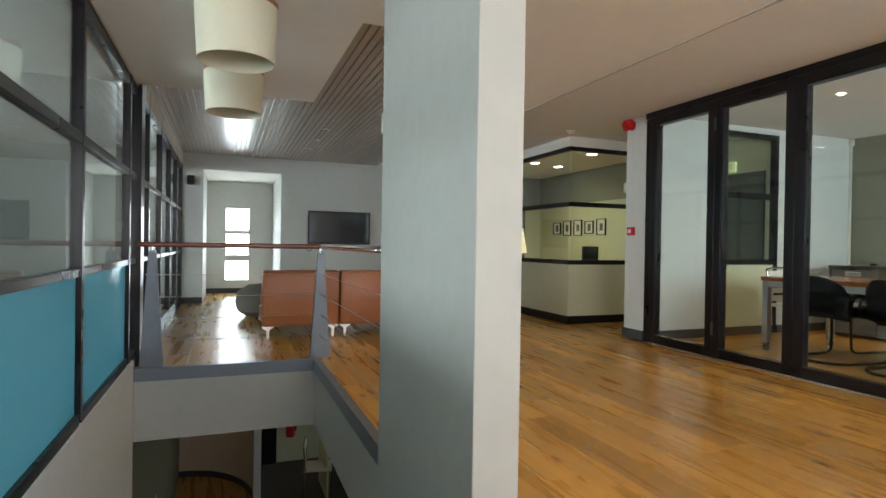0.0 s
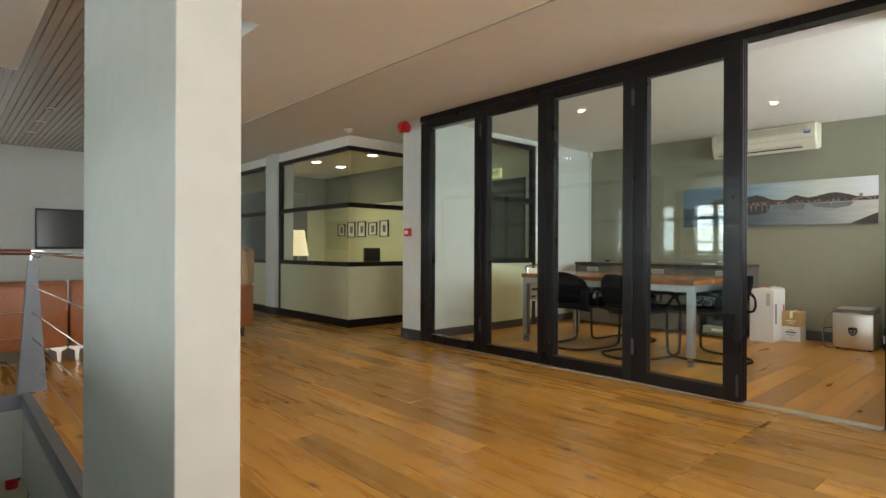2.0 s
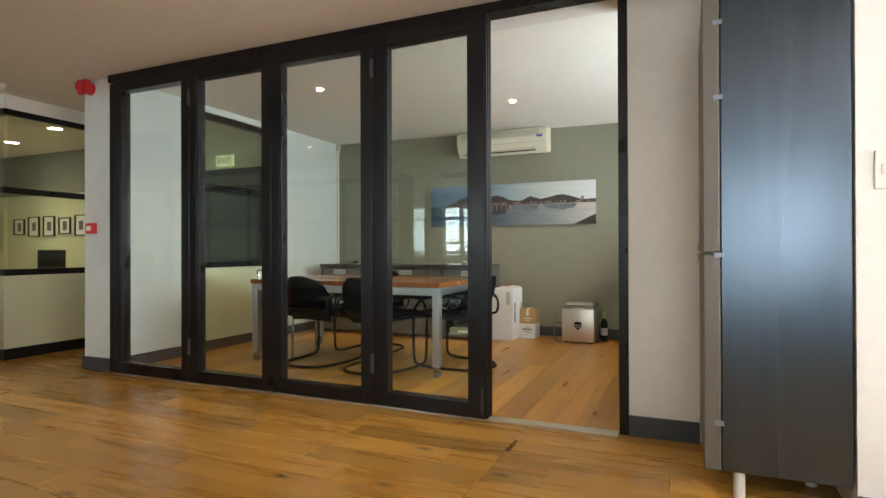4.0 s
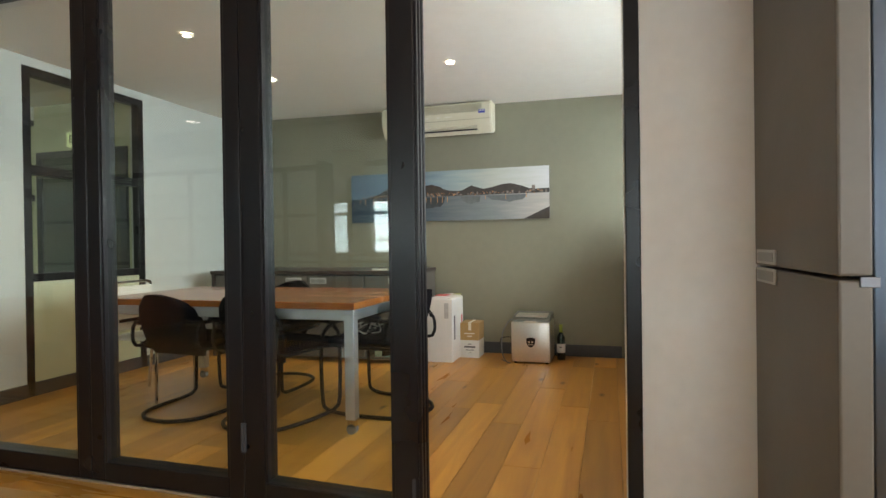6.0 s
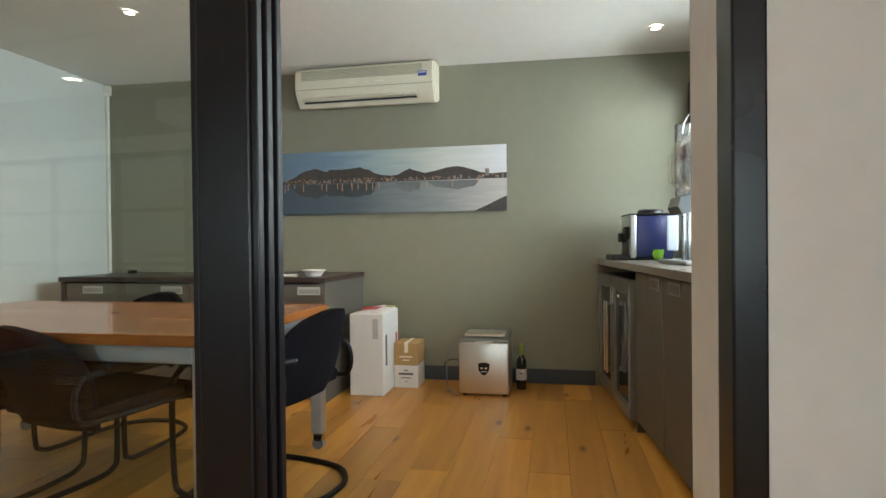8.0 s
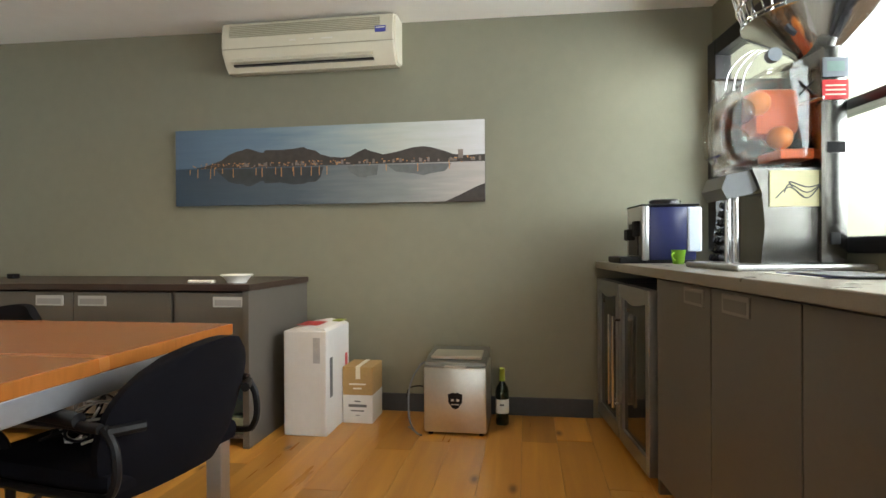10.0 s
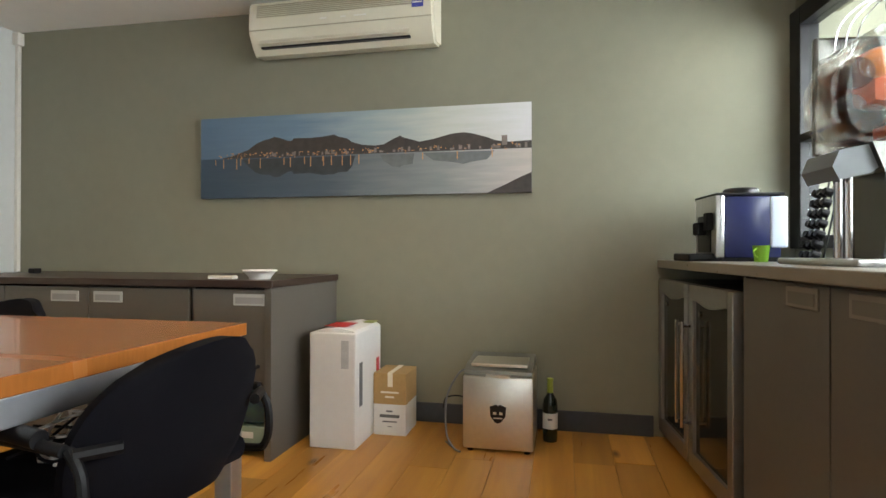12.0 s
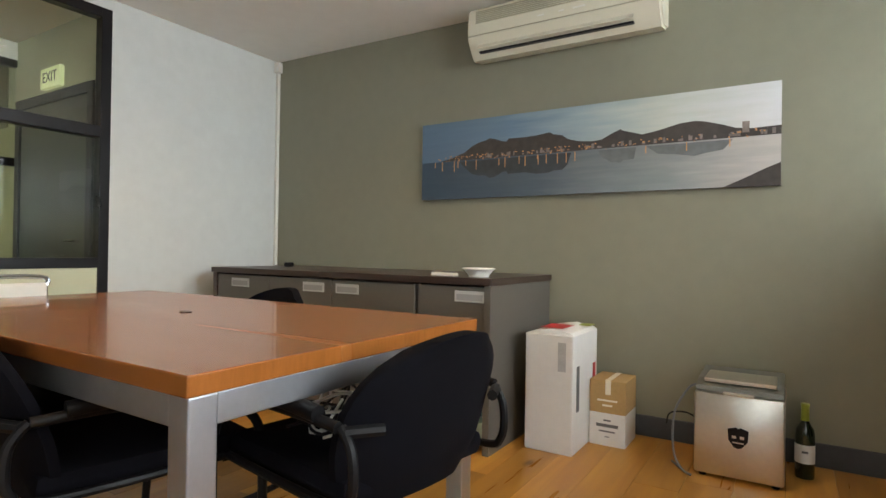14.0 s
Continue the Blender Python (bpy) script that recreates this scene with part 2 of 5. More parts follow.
TABLEW = mat("cherry_veneer", (0.30, 0.10, 0.021), 0.25, grain=0.16, scale=16, stretch=(6, 0.35, 1), coat=0.3)
TABLESTEEL = mat("satin_steel_legs", (0.52, 0.53, 0.55), 0.42, 1.0, grain=0.06, scale=50)
JOINT = mat("dark_joint", (0.09, 0.045, 0.018), 0.8, grain=0.2, scale=40)
LOWFLOOR = mat("dark_carpet", (0.07, 0.065, 0.055), 0.9, grain=0.2, scale=120)

# ---- building helpers ----


def bm_box(x0, x1, y0, y1, z0, z1, bevel=0.0, bm=None):
    b = bm or bmesh.new()
    r = bmesh.ops.create_cube(b, size=1)
    for v in r["verts"]:
        v.co = Vector(((x0 + x1) / 2 + v.co.x * (x1 - x0), (y0 + y1) / 2 + v.co.y * (y1 - y0), (z0 + z1) / 2 + v.co.z * (z1 - z0)))
    if bevel:
        es = list({e for v in r["verts"] for e in v.link_edges})
        bmesh.ops.bevel(b, geom=es, offset=bevel, segments=2, affect="EDGES", profile=0.5)
    return b


def bm_cyl(c, r, h, r2=None, seg=24, bm=None, rot=None, bevel=0.0):
    """A cylinder or cone that stands on c."""
    b = bm or bmesh.new()
    m = Matrix.Translation(c) @ (rot or Matrix.Identity(4)) @ Matrix.Translation((0, 0, h / 2))
    q = bmesh.ops.create_cone(b, cap_ends=True, segments=seg, radius1=r, radius2=r if r2 is None else r2, depth=h, matrix=m)
    if bevel:
        es = [e for v in q["verts"] for e in v.link_edges if len(e.link_faces) == 2 and e.calc_face_angle(0) > 0.8]
        bmesh.ops.bevel(b, geom=list(set(es)), offset=bevel, segments=2, affect="EDGES")
    return b


def bm_tube(points, r, seg=8, closed=False, bm=None):
    """A round bar along a line of points."""
    b = bm or bmesh.new()
    ps = [Vector(p) for p in points]
    rings, n, up = [], len(ps), None
    for i, p in enumerate(ps):
        a = ps[i - 1] if (i or closed) else p
        c = ps[(i + 1) % n] if (i < n - 1 or closed) else p
        d = (c - a).normalized()
        if up is None:
            up = d.orthogonal().normalized()
        up = (up - d * up.dot(d)).normalized()
        side = d.cross(up)
        rings.append([b.verts.new(p + r * (math.cos(k * 2 * math.pi / seg) * up + math.sin(k * 2 * math.pi / seg) * side)) for k in range(seg)])
    for i in range(n if closed else n - 1):
        u, v = rings[i], rings[(i + 1) % n]
        for k in range(seg):
            b.faces.new((u[k], u[(k + 1) % seg], v[(k + 1) % seg], v[k]))
    if not closed:
        b.faces.new(rings[0][::-1])
        b.faces.new(rings[-1])
    return b


def curve_through(points, steps=8, closed=False):
    """A smooth line through a few points."""
    ps = [Vector(p) for p in points]
    n, out = len(ps), []
    for i in range(n if closed else n - 1):
        p1, p2 = ps[i], ps[(i + 1) % n]
        p0 = ps[i - 1] if (i or closed) else p1
        p3 = ps[(i + 2) % n] if (i + 2 < n or closed) else p2
        for k in range(steps):
            t = k / steps
            out.append(0.5 * ((2 * p1) + (p2 - p0) * t + (2 * p0 - 5 * p1 + 4 * p2 - p3) * t * t + (3 * p1 - p0 - 3 * p2 + p3) * t ** 3))
    if not closed:
        out.append(ps[-1])
    return out


def bm_lathe(profile, c=(0, 0, 0), seg=24, bm=None):
    """A turned shape from (radius, height) pairs."""
    b = bm or bmesh.new()
    rings = []
    for r, z in profile:
        rings.append([b.verts.new((c[0] + r * math.cos(k * 2 * math.pi / seg), c[1] + r * math.sin(k * 2 * math.pi / seg), c[2] + z)) for k in range(seg)])
    for u, v in zip(rings, rings[1:]):
        for k in range(seg):
            b.faces.new((u[k], u[(k + 1) % seg], v[(k + 1) % seg], v[k]))
    return b


def bm_prism(outline, axis, lo, hi, bm=None):
    """A flat outline pushed along an axis. outline: pairs in the two other axes, in order."""
    b = bm or bmesh.new()

    def at(p, d):
        return {"x": (d, p[0], p[1]), "y": (p[0], d, p[1]), "z": (p[0], p[1], d)}[axis]
    lower = [b.verts.new(at(p, lo)) for p in outline]
    upper = [b.verts.new(at(p, hi)) for p in outline]
    b.faces.new(lower)
    b.faces.new(upper[::-1])
    n = len(outline)
    for i in range(n):
        b.faces.new((lower[i], upper[i], upper[(i + 1) % n], lower[(i + 1) % n]))
    bmesh.ops.recalc_face_normals(b, faces=b.faces)
    return b


def mesh_of(name, bm, material, smooth=False):
    me = bpy.data.meshes.new(name)
    bm.to_mesh(me)
    bm.free()
    me.materials.append(material)
    if smooth:
        for p in me.polygons:
            p.use_smooth = True
        me.set_sharp_from_angle(angle=radians(40))
    return me


def part(name, bm, material, parent, label="", smooth=False):
    ob = new(name, mesh_of(name, bm, material, smooth))
    ob.parent = parent
    if label:
        ob["label"] = label
    return ob


def thing(name, label, category, group="", at=None):
    ob = new(name)
    if at is not None:
        ob.matrix_world = at
    return tagged(ob, label, category, group)


def solid(name, bm, material, label, category, group="", smooth=False):
    return tagged(new(name, mesh_of(name, bm, material, smooth)), label, category, group)


def structure(name, bm, material, label, category):
    return tagged(new(name, mesh_of(name, bm, material)), label, category, kind="structure")


def text(name, body, size, at, material, parent, depth=0.0005):
    cu = bpy.data.curves.new(name, "FONT")
    cu.body, cu.size, cu.extrude, cu.align_x, cu.align_y = body, size, depth, "CENTER", "CENTER"
    ob = new(name, cu)
    ob.matrix_world = at
    cu.materials.append(material)
    bpy.context.view_layer.update()
    me = bpy.data.meshes.new_from_object(ob)
    bpy.data.objects.remove(ob)
    o2 = new(name, me)
    o2.matrix_world = at
    if parent:
        o2.parent = parent
        o2.matrix_parent_inverse = parent.matrix_world.inverted()
    return o2


X0, X1, XB, YL = 4.57, 4.82, 7.93, 4.815
HC, LC, RC = 2.475, 2.25, 2.46       # ceilings: by the doors, lowered hall, meeting room

# ---- setting ----
fl = structure("floor", bm_box(-0.36, 8.2, -2.6, 1.20, -0.30, -0.022), JOINT, "oiled oak plank floor of the hall", "floor")
bmx = bm_box(1.04, 8.2, 1.20, 4.84, -0.30, -0.022)
bm_box(-0.36, 8.2, 4.84, 12.2, -0.30, -0.022, bm=bmx)
fl2 = structure("floor_lounge", bmx, JOINT, "oiled oak plank floor of the lounge and room", "floor")
structure("void_edge_trim", bm_box(-0.36, 1.06, 4.82, 4.875, -0.09, 0.012), BLADE, "grey painted steel trim along the void", "trim")
structure("void_side_trim", bm_box(1.02, 1.075, 2.54, 4.819, -0.09, 0.012), BLADE, "grey painted steel trim along the void", "trim")
structure("slab_front", bm_box(-0.36, 1.028, 4.828, 5.0, -0.56, -0.092), PILLAR, "grey painted slab front over the void", "wall")
structure("slab_side", bm_box(1.028, 1.2, 1.2, 5.0, -0.56, -0.092), PILLAR, "grey painted slab side along the void", "wall")
structure("slab_underside", bm_box(-0.36, 5, 5.002, 12.2, -0.56, -0.31), PLASTER, "white ceiling of the lower floor", "ceiling")
structure("slab_underside_hall", bm_box(1.202, 5, 1.2, 5.0, -0.56, -0.31), PLASTER, "white ceiling of the lower floor", "ceiling")

structure("wall_stub", bm_box(1.0, 1.158, 1.44, 2.54, -0.6, LC, 0.004), PILLAR, "grey painted wall end beside the stair void", "wall")
structure("ceiling_lowered", bm_box(1.9, 2.83, -2.6, 6.0, LC, LC + 0.35), CEIL, "lowered white plaster ceiling over the hall", "ceiling")
structure("ceiling_lowered_near", bm_box(1.0, 1.9, -2.6, 3.0, LC, LC + 0.35), CEIL, "lowered white plaster ceiling over the hall", "ceiling")
structure("ceiling_void", bm_box(-0.5, 1.0, -2.6, 4.90, LC, LC + 0.35), CEIL, "white plaster bulkhead over the void", "ceiling")
structure("ceiling_doors", bm_box(2.83, 8.2, 5.12, 12.2, HC, HC + 0.12), CEIL, "white plaster ceiling beside the reception", "ceiling")
structure("ceiling_doors_near", bm_box(2.83, X0 + 0.1, -2.6, 5.12, HC, HC + 0.12), CEIL, "white plaster ceiling along the folding doors", "ceiling")
bmx = bmesh.new()
vs = [bmx.verts.new(p) for p in ((X0 + .1, -1.2, 2.405), (8.2, -1.2, 2.405), (8.2, 5.1, 2.492), (X0 + .1, 5.1, 2.492), (X0 + .1, -1.2, 2.6), (8.2, -1.2, 2.6), (8.2, 5.1, 2.6), (X0 + .1, 5.1, 2.6))]
for f in ((3, 2, 1, 0), (4, 5, 6, 7), (0, 1, 5, 4), (1, 2, 6, 5), (2, 3, 7, 6), (3, 0, 4, 7)):
    bmx.faces.new([vs[k] for k in f])
structure("ceiling_room", bmx, CEIL, "white plaster ceiling of the meeting room", "ceiling")
bmx = bmesh.new()
for k in range(54):
    x = -0.5 + k * 0.062
    bm_box(x, x + 0.050, 4.90 if x < 0.98 else 3.0 if x < 1.84 else 6.0, 10.6, 2.45, 2.475, bm=bmx)
bm_box(-0.5, 1.9, 3.0, 10.6, 2.475, 2.52, bm=bmx)
bm_box(1.9, 2.84, 6.0, 10.6, 2.475, 2.52, bm=bmx)
structure("ceiling_lounge", bmx, SLAT, "whitewashed timber board ceiling over the lounge", "ceiling")

# added grey strip stands in for the shadow line at the ceiling step
structure("ceiling_shadow_strip", bm_box(2.822, 2.836, -2.4, 6.0, LC - 0.006, LC + 0.02), PILLAR, "grey strip painted as the shadow line along the lowered ceiling", "trim")
# meeting room walls
structure("wall_back", bm_box(XB, XB + 0.15, -1.4, 5.0, 0, 2.6), SAGE, "sage green painted wall with a landscape print", "wall")
structure("wall_left", bm_box(X0 + 0.01, 5.53, YL, YL + 0.15, 0, 2.6), PALE, "pale painted side wall of the meeting room", "wall")
structure("wall_left_far", bm_box(6.62, XB, YL, YL + 0.15, 0, 2.6), PALE, "pale painted side wall of the meeting room", "wall")
structure("pier", bm_box(X0, X0 + 0.28, 4.967, 5.12, 0, HC), PALE, "pale painted pier beside the folding doors", "wall")
structure("pier_face", bm_box(X0 - 0.002, X0 + 0.008, 4.80, 4.966, 0, HC), PALE, "pale painted pier beside the folding doors", "wall")
structure("wall_jamb", bm_box(X0 + 0.005, X1, 0.10, 0.65, 0, HC + 0.1), PLASTER, "pale plastered wall between the doorway and the cupboard", "wall")
structure("wall_jamb_return", bm_box(X0 + 0.075, X1, 0.65, 0.70, 0, HC + 0.1), PLASTER, "pale plastered door reveal", "wall")
structure("wall_over_doors", bm_box(X0 + 0.075, X1, 0.70, YL, 2.415, HC + 0.1), PLASTER, "plastered lintel over the folding doors", "wall")
structure("wall_niche_back", bm_box(4.575, X1, -2.6, 0.10, 0, HC + 0.1), PLASTER, "plastered wall behind the tall cupboard", "wall")
structure("wall_niche_side", bm_box(3.88, 4.57, -2.6, -0.21, 0, HC + 0.1), PLASTER, "pale plastered wall with a light switch", "wall")
structure("wall_over_cupboard", bm_box(3.91, 4.57, -0.21, 0.22, 2.055, HC + 0.1), PLASTER, "plaster bulkhead over the tall cupboard", "wall")

# the slightly skewed window wall of the room: local x runs along it from the far corner, y into the room
SK = Matrix.Translation((XB, 0.64, 0)) @ Matrix.Rotation(math.atan(0.097), 4, "Z") @ Matrix.Rotation(math.pi, 4, "Z")
# in this frame +x leads back to the doors, +y leads out through the window
for nm, (a0, a1, b0, b1) in {"wall_window_pier": (-0.3, 0.07, 0, 2.6), "wall_window_sill": (0.07, 3.3, 0, 1.0), "wall_window_head": (0.07, 3.3, 2.36, 2.6), "wall_window_fill": (0.07, 0.80, 2.19, 2.36)}.items():
    o = structure(nm, bm_box(a0, a1, 0.66, 0.86, b0, b1), SAGE, "sage painted window wall behind the worktop", "wall")
    o.matrix_world = SK
win = tagged(new("window_1"), "black framed window over the worktop, bright daylight behind", "window", kind="structure")
win.matrix_world = SK
for a0, a1, b0, b1 in ((0.07, 0.17, 1.0, 2.19), (1.48, 1.54, 1.06, 2.1), (3.2, 3.3, 1.0, 2.36), (0.17, 3.2, 1.0, 1.06), (0.17, 3.2, 2.10, 2.19), (0.80, 3.2, 2.32, 2.36), (0.17, 1.48, 1.52, 1.56)):
    part("frame_bar", bm_box(a0, a1, 0.63, 0.72, b0, b1, 0.004), BLACK, win)
for a0, a1, b0, b1 in ((0.17, 1.48, 1.06, 1.52), (0.17, 1.48, 1.56, 2.1), (1.54, 3.2, 1.06, 2.1), (0.80, 3.2, 2.19, 2.32)):
    o = part("pane", bm_box(a0, a1, 0.672, 0.678, b0, b1), GLASS, win)
    o.visible_shadow = False
o = tagged(new("backdrop", mesh_of("backdrop", bm_box(-3, 6, 3.0, 3.05, -1, 5), BRIGHT)), "bright overcast sky outside the window", "sky", kind="structure")
o.matrix_world = SK

# reception, passage and lounge shell
structure("wall_passage", bm_box(6.63, 6.75, 4.97, 12.2, 0, HC), SAGE_PALE, "pale green wall with an exit door and framed prints", "wall")
structure("wall_reception_back", bm_box(4.6, 6.63, 10.4, 10.55, 0, HC), SAGE_PALE, "pale green wall at the back of the reception", "wall")
structure("wall_lounge_left", bm_box(-0.5, -0.06, 9.86, 10.0, 0, 2.6), PALE, "pale grey wall beside the corridor", "wall")
structure("wall_lounge_right", bm_box(1.17, 4.6, 9.86, 10.0, 0, 2.6), PALE, "pale grey wall with a television", "wall")
structure("wall_over_corridor", bm_box(-0.06, 1.17, 9.86, 10.0, 2.2, 2.6), PALE, "pale grey wall over the corridor", "wall")
structure("corridor_side_a", bm_box(-0.2, -0.06, 10.0, 11.7, 0, 2.3), PALE, "pale corridor wall", "wall")
structure("corridor_side_b", bm_box(1.17, 1.3, 10.0, 11.7, 0, 2.3), PALE, "pale corridor wall", "wall")
structure("corridor_ceiling", bm_box(-0.2, 1.3, 10.0, 11.9, 2.2, 2.3), CEIL, "white corridor ceiling", "ceiling")
bmx = bm_box(-0.06, 0.29, 11.7, 11.85, 0, 2.2)
bm_box(0.72, 1.17, 11.7, 11.85, 0, 2.2, bm=bmx)
for z0, z1 in ((0, 0.26), (0.64, 0.76), (1.17, 1.25), (1.68, 2.2)):
    bm_box(0.29, 0.72, 11.7, 11.85, z0, z1, bm=bmx)
structure("wall_corridor_end", bmx, PALE, "pale grey end wall with three small windows", "wall")
w2 = tagged(new("window_2"), "three small stacked windows full of daylight", "window", kind="structure")
for z0, z1 in ((0.26, 0.64), (0.76, 1.17), (1.25, 1.68)):
    o = part("pane", bm_box(0.29, 0.72, 11.76, 11.766, z0, z1), GLASS, w2)
    o.visible_shadow = False
structure("backdrop_corridor", bm_box(-0.5, 1.6, 12.6, 12.65, -0.5, 3), glow("bright_sky_backdrop", (0.88, 0.95, 1), 9.0), "bright sky outside the corridor window", "sky")
# unseen closing walls added behind the camera, with an assumed window opening
bmx = bm_box(-5, -0.1, -2.6, -2.45, -3, 2.6)
bm_box(3.3, 4.0, -2.6, -2.45, 0, 2.6, bm=bmx)
bm_box(-0.1, 3.3, -2.6, -2.45, -0.3, 0.6, bm=bmx)
bm_box(-0.1, 3.3, -2.6, -2.45, 2.2, 2.6, bm=bmx)
structure("wall_south", bmx, PALE, "unseen pale grey wall added with an assumed wide window opening", "wall")
structure("office_floor", bm_box(-5, -0.50, -2.6, 12, -0.1, 0), LOWFLOOR, "dark carpet of the glazed office", "floor")
structure("office_ceiling", bm_box(-5, -0.50, -2.6, 12, 2.45, 2.55), CEIL, "white ceiling of the glazed office", "ceiling")
bmx = bm_box(-5.1, -4.95, -2.6, 12, -0.1, 0.9)
bm_box(-5.1, -4.95, -2.6, 12, 2.1, 2.5, bm=bmx)
for y0, y1 in ((-2.6, -2.0), (0.0, 2.2), (3.4, 4.0), (4.9, 5.3), (6.8, 7.35), (7.95, 12)):
    bm_box(-5.1, -4.95, y0, y1, 0.9, 2.1, bm=bmx)
for y in (-1.0, 2.8, 4.45, 5.8, 6.3):
    bm_box(-5.06, -4.99, y - 0.05, y + 0.05, 0.9, 2.1, bm=bmx)
bm_box(-5.05, -5.0, -2.4, 7, 1.18, 1.24, bm=bmx)
structure("wall_office_west", bmx, PALE, "pale grey office wall with windows", "wall")
structure("wall_office_north", bm_box(-5, -0.5, 11.9, 12, 0, 2.5), PALE, "pale grey office wall", "wall")
structure("backdrop_office", bm_box(-6.6, -6.55, -4, 13, -1, 4), glow("hazy_sky_backdrop", (0.80, 0.92, 1.0), 5.0), "bright sky outside the office windows", "sky")

# skirtings
for nm, b in {"back": (XB - 0.015, XB, 0.66, 2.43, 0, 0.11), "back_end": (XB - 0.015, XB, 4.55, YL - .015, 0, 0.11), "left": (X0 + 0.1, 5.53, YL - 0.015, YL, 0, 0.1), "left_far": (6.62, XB - .015, YL - 0.015, YL, 0, 0.1),
              "pier": (X0 - 0.016, X0 - 0.002, 4.80, 5.135, 0, 0.11), "pier_side": (X0 - 0.002, X0 + 0.28, 5.121, 5.135, 0, 0.11), "jamb": (X0 - 0.012, X0 + 0.005, 0.302, 0.65, 0, 0.11),
              "lounge": (1.17, 4.6, 9.845, 9.86, 0, 0.1), "lounge_left": (-0.5, -0.06, 9.845, 9.86, 0, 0.1), "corridor": (-0.06, 1.17, 11.685, 11.7, 0, 0.1), "niche": (3.866, 3.88, -2.4, -0.21, 0, 0.1)}.items():
    structure("baseboard_" + nm, bm_box(*b, 0.003), SKIRT, "charcoal painted skirting board", "skirting")

# ---- folding glass doors ----
fr = tagged(new("door_frame"), "black steel frame of the folding glass doors", "door frame", kind="structure")
part("head", bm_box(X0 - 0.045, X0 + 0.075, 0.65, 4.765, 2.41, 2.472, 0.004), BLACK, fr)
part("jamb_post", bm_box(X0 - 0.004, X0 + 0.075, 0.65, 0.70, 0, 2.41, 0.004), BLACK, fr)
part("wall_post", bm_box(X0 - 0.004, X0 + 0.075, 4.67, 4.80, 0, 2.41, 0.004), BLACK, fr)
part("threshold", bm_box(X0 - 0.06, X0 + 0.02, 0.70, 4.66, 0, 0.012, 0.002), SATIN, fr, "aluminium threshold strip")


def folding_leaf(y0, y1, hinge, wide=0.075):
    d = thing("folding_door", "black framed folding glass door leaf, closed in line", "door", "folding door leaves")
    a, b = X0 - 0.056, X0 + 0.034
    part("stile", bm_box(a, b, y0, y0 + wide, 0.014, 2.405, 0.005), BLACK, d)
    part("stile", bm_box(a, b, y1 - wide, y1, 0.014, 2.405, 0.005), BLACK, d)
    part("rail", bm_box(a, b, y0 + wide, y1 - wide, 0.014, 0.10, 0.004), BLACK, d)
    part("rail", bm_box(a, b, y0 + wide, y1 - wide, 2.315, 2.405, 0.004), BLACK, d)
    g = part("pane", bm_box(a + 0.026, a + 0.032, y0 + wide, y1 - wide, 0.10, 2.315), GLASS, d, "clear glass pane")
    g.visible_shadow = False
    for s, e in ((y0 + wide, 1), (y1 - wide, -1)):
        part("glazing_bead", bm_box(a + 0.004, a + 0.026, min(s, s + e * 0.012), max(s, s + e * 0.012), 0.10, 2.315, 0.002), BLACK, d)
    for z in (0.22, 2.12):
        part("hinge", bm_cyl((a - 0.006, hinge, z), 0.006, 0.12, seg=10), SKIRT, d, "dark pin hinge")
    return d


folding_leaf(3.832, 4.665, 3.835)
folding_leaf(3.046, 3.830, 3.82)
folding_leaf(2.222, 3.044, 2.226)
l4 = folding_leaf(1.44, 2.22, 2.212, 0.10)
for k in range(3):
    part("seal_fin", bm_box(X0 - 0.052 + k * 0.031, X0 - 0.036 + k * 0.031, 1.428, 1.44, 0.02, 2.4, 0.002), BLACK, l4, "ribbed edge seal")
l4.matrix_world = Matrix.Translation((X0 - 0.056, 2.22, 0)) @ Matrix.Rotation(-0.040, 4, "Z") @ Matrix.Translation((0.056 - X0, -2.22, 0))   # a little ajar
part("bolt", bm_box(X0 - 0.060, X0 - 0.056, 1.452, 1.466, 0.05, 0.20, 0.002), SKIRT, l4, "steel flush bolt")

# glass partition in the side wall
ip = tagged(new("window_3"), "black framed internal glass partition with a solid lower panel", "partition", kind="structure")
for a, b, z0, z1 in ((5.53, 5.59, 0, 2.42), (6.56, 6.62, 0, 2.42)):
    part("post", bm_box(a, b, YL - 0.003, YL + 0.07, z0, z1, 0.003), BLACK, ip)
for z0, z1 in ((2.36, 2.42), (1.63, 1.70), (0.84, 0.90)):
    part("rail", bm_box(5.59, 6.56, YL - 0.003, YL + 0.07, z0, z1, 0.003), BLACK, ip)
for z0, z1 in ((0.90, 1.63), (1.70, 2.36)):
    part("pane", bm_box(5.59, 6.56, YL + 0.03, YL + 0.036, z0, z1), GLASS, ip).visible_shadow = False
part("lower_panel", bm_box(5.59, 6.56, YL + 0.01, YL + 0.09, 0.1, 0.84), SAGE_PALE, ip, "pale green lower panel")
part("skirting", bm_box(5.59, 6.56, YL - 0.004, YL + 0.09, 0, 0.1), SKIRT, ip, "charcoal skirting")
structure("wall_over_partition", bm_box(5.53, 6.62, YL, YL + 0.15, 2.422, 2.6), PALE, "pale wall over the glass partition", "wall")

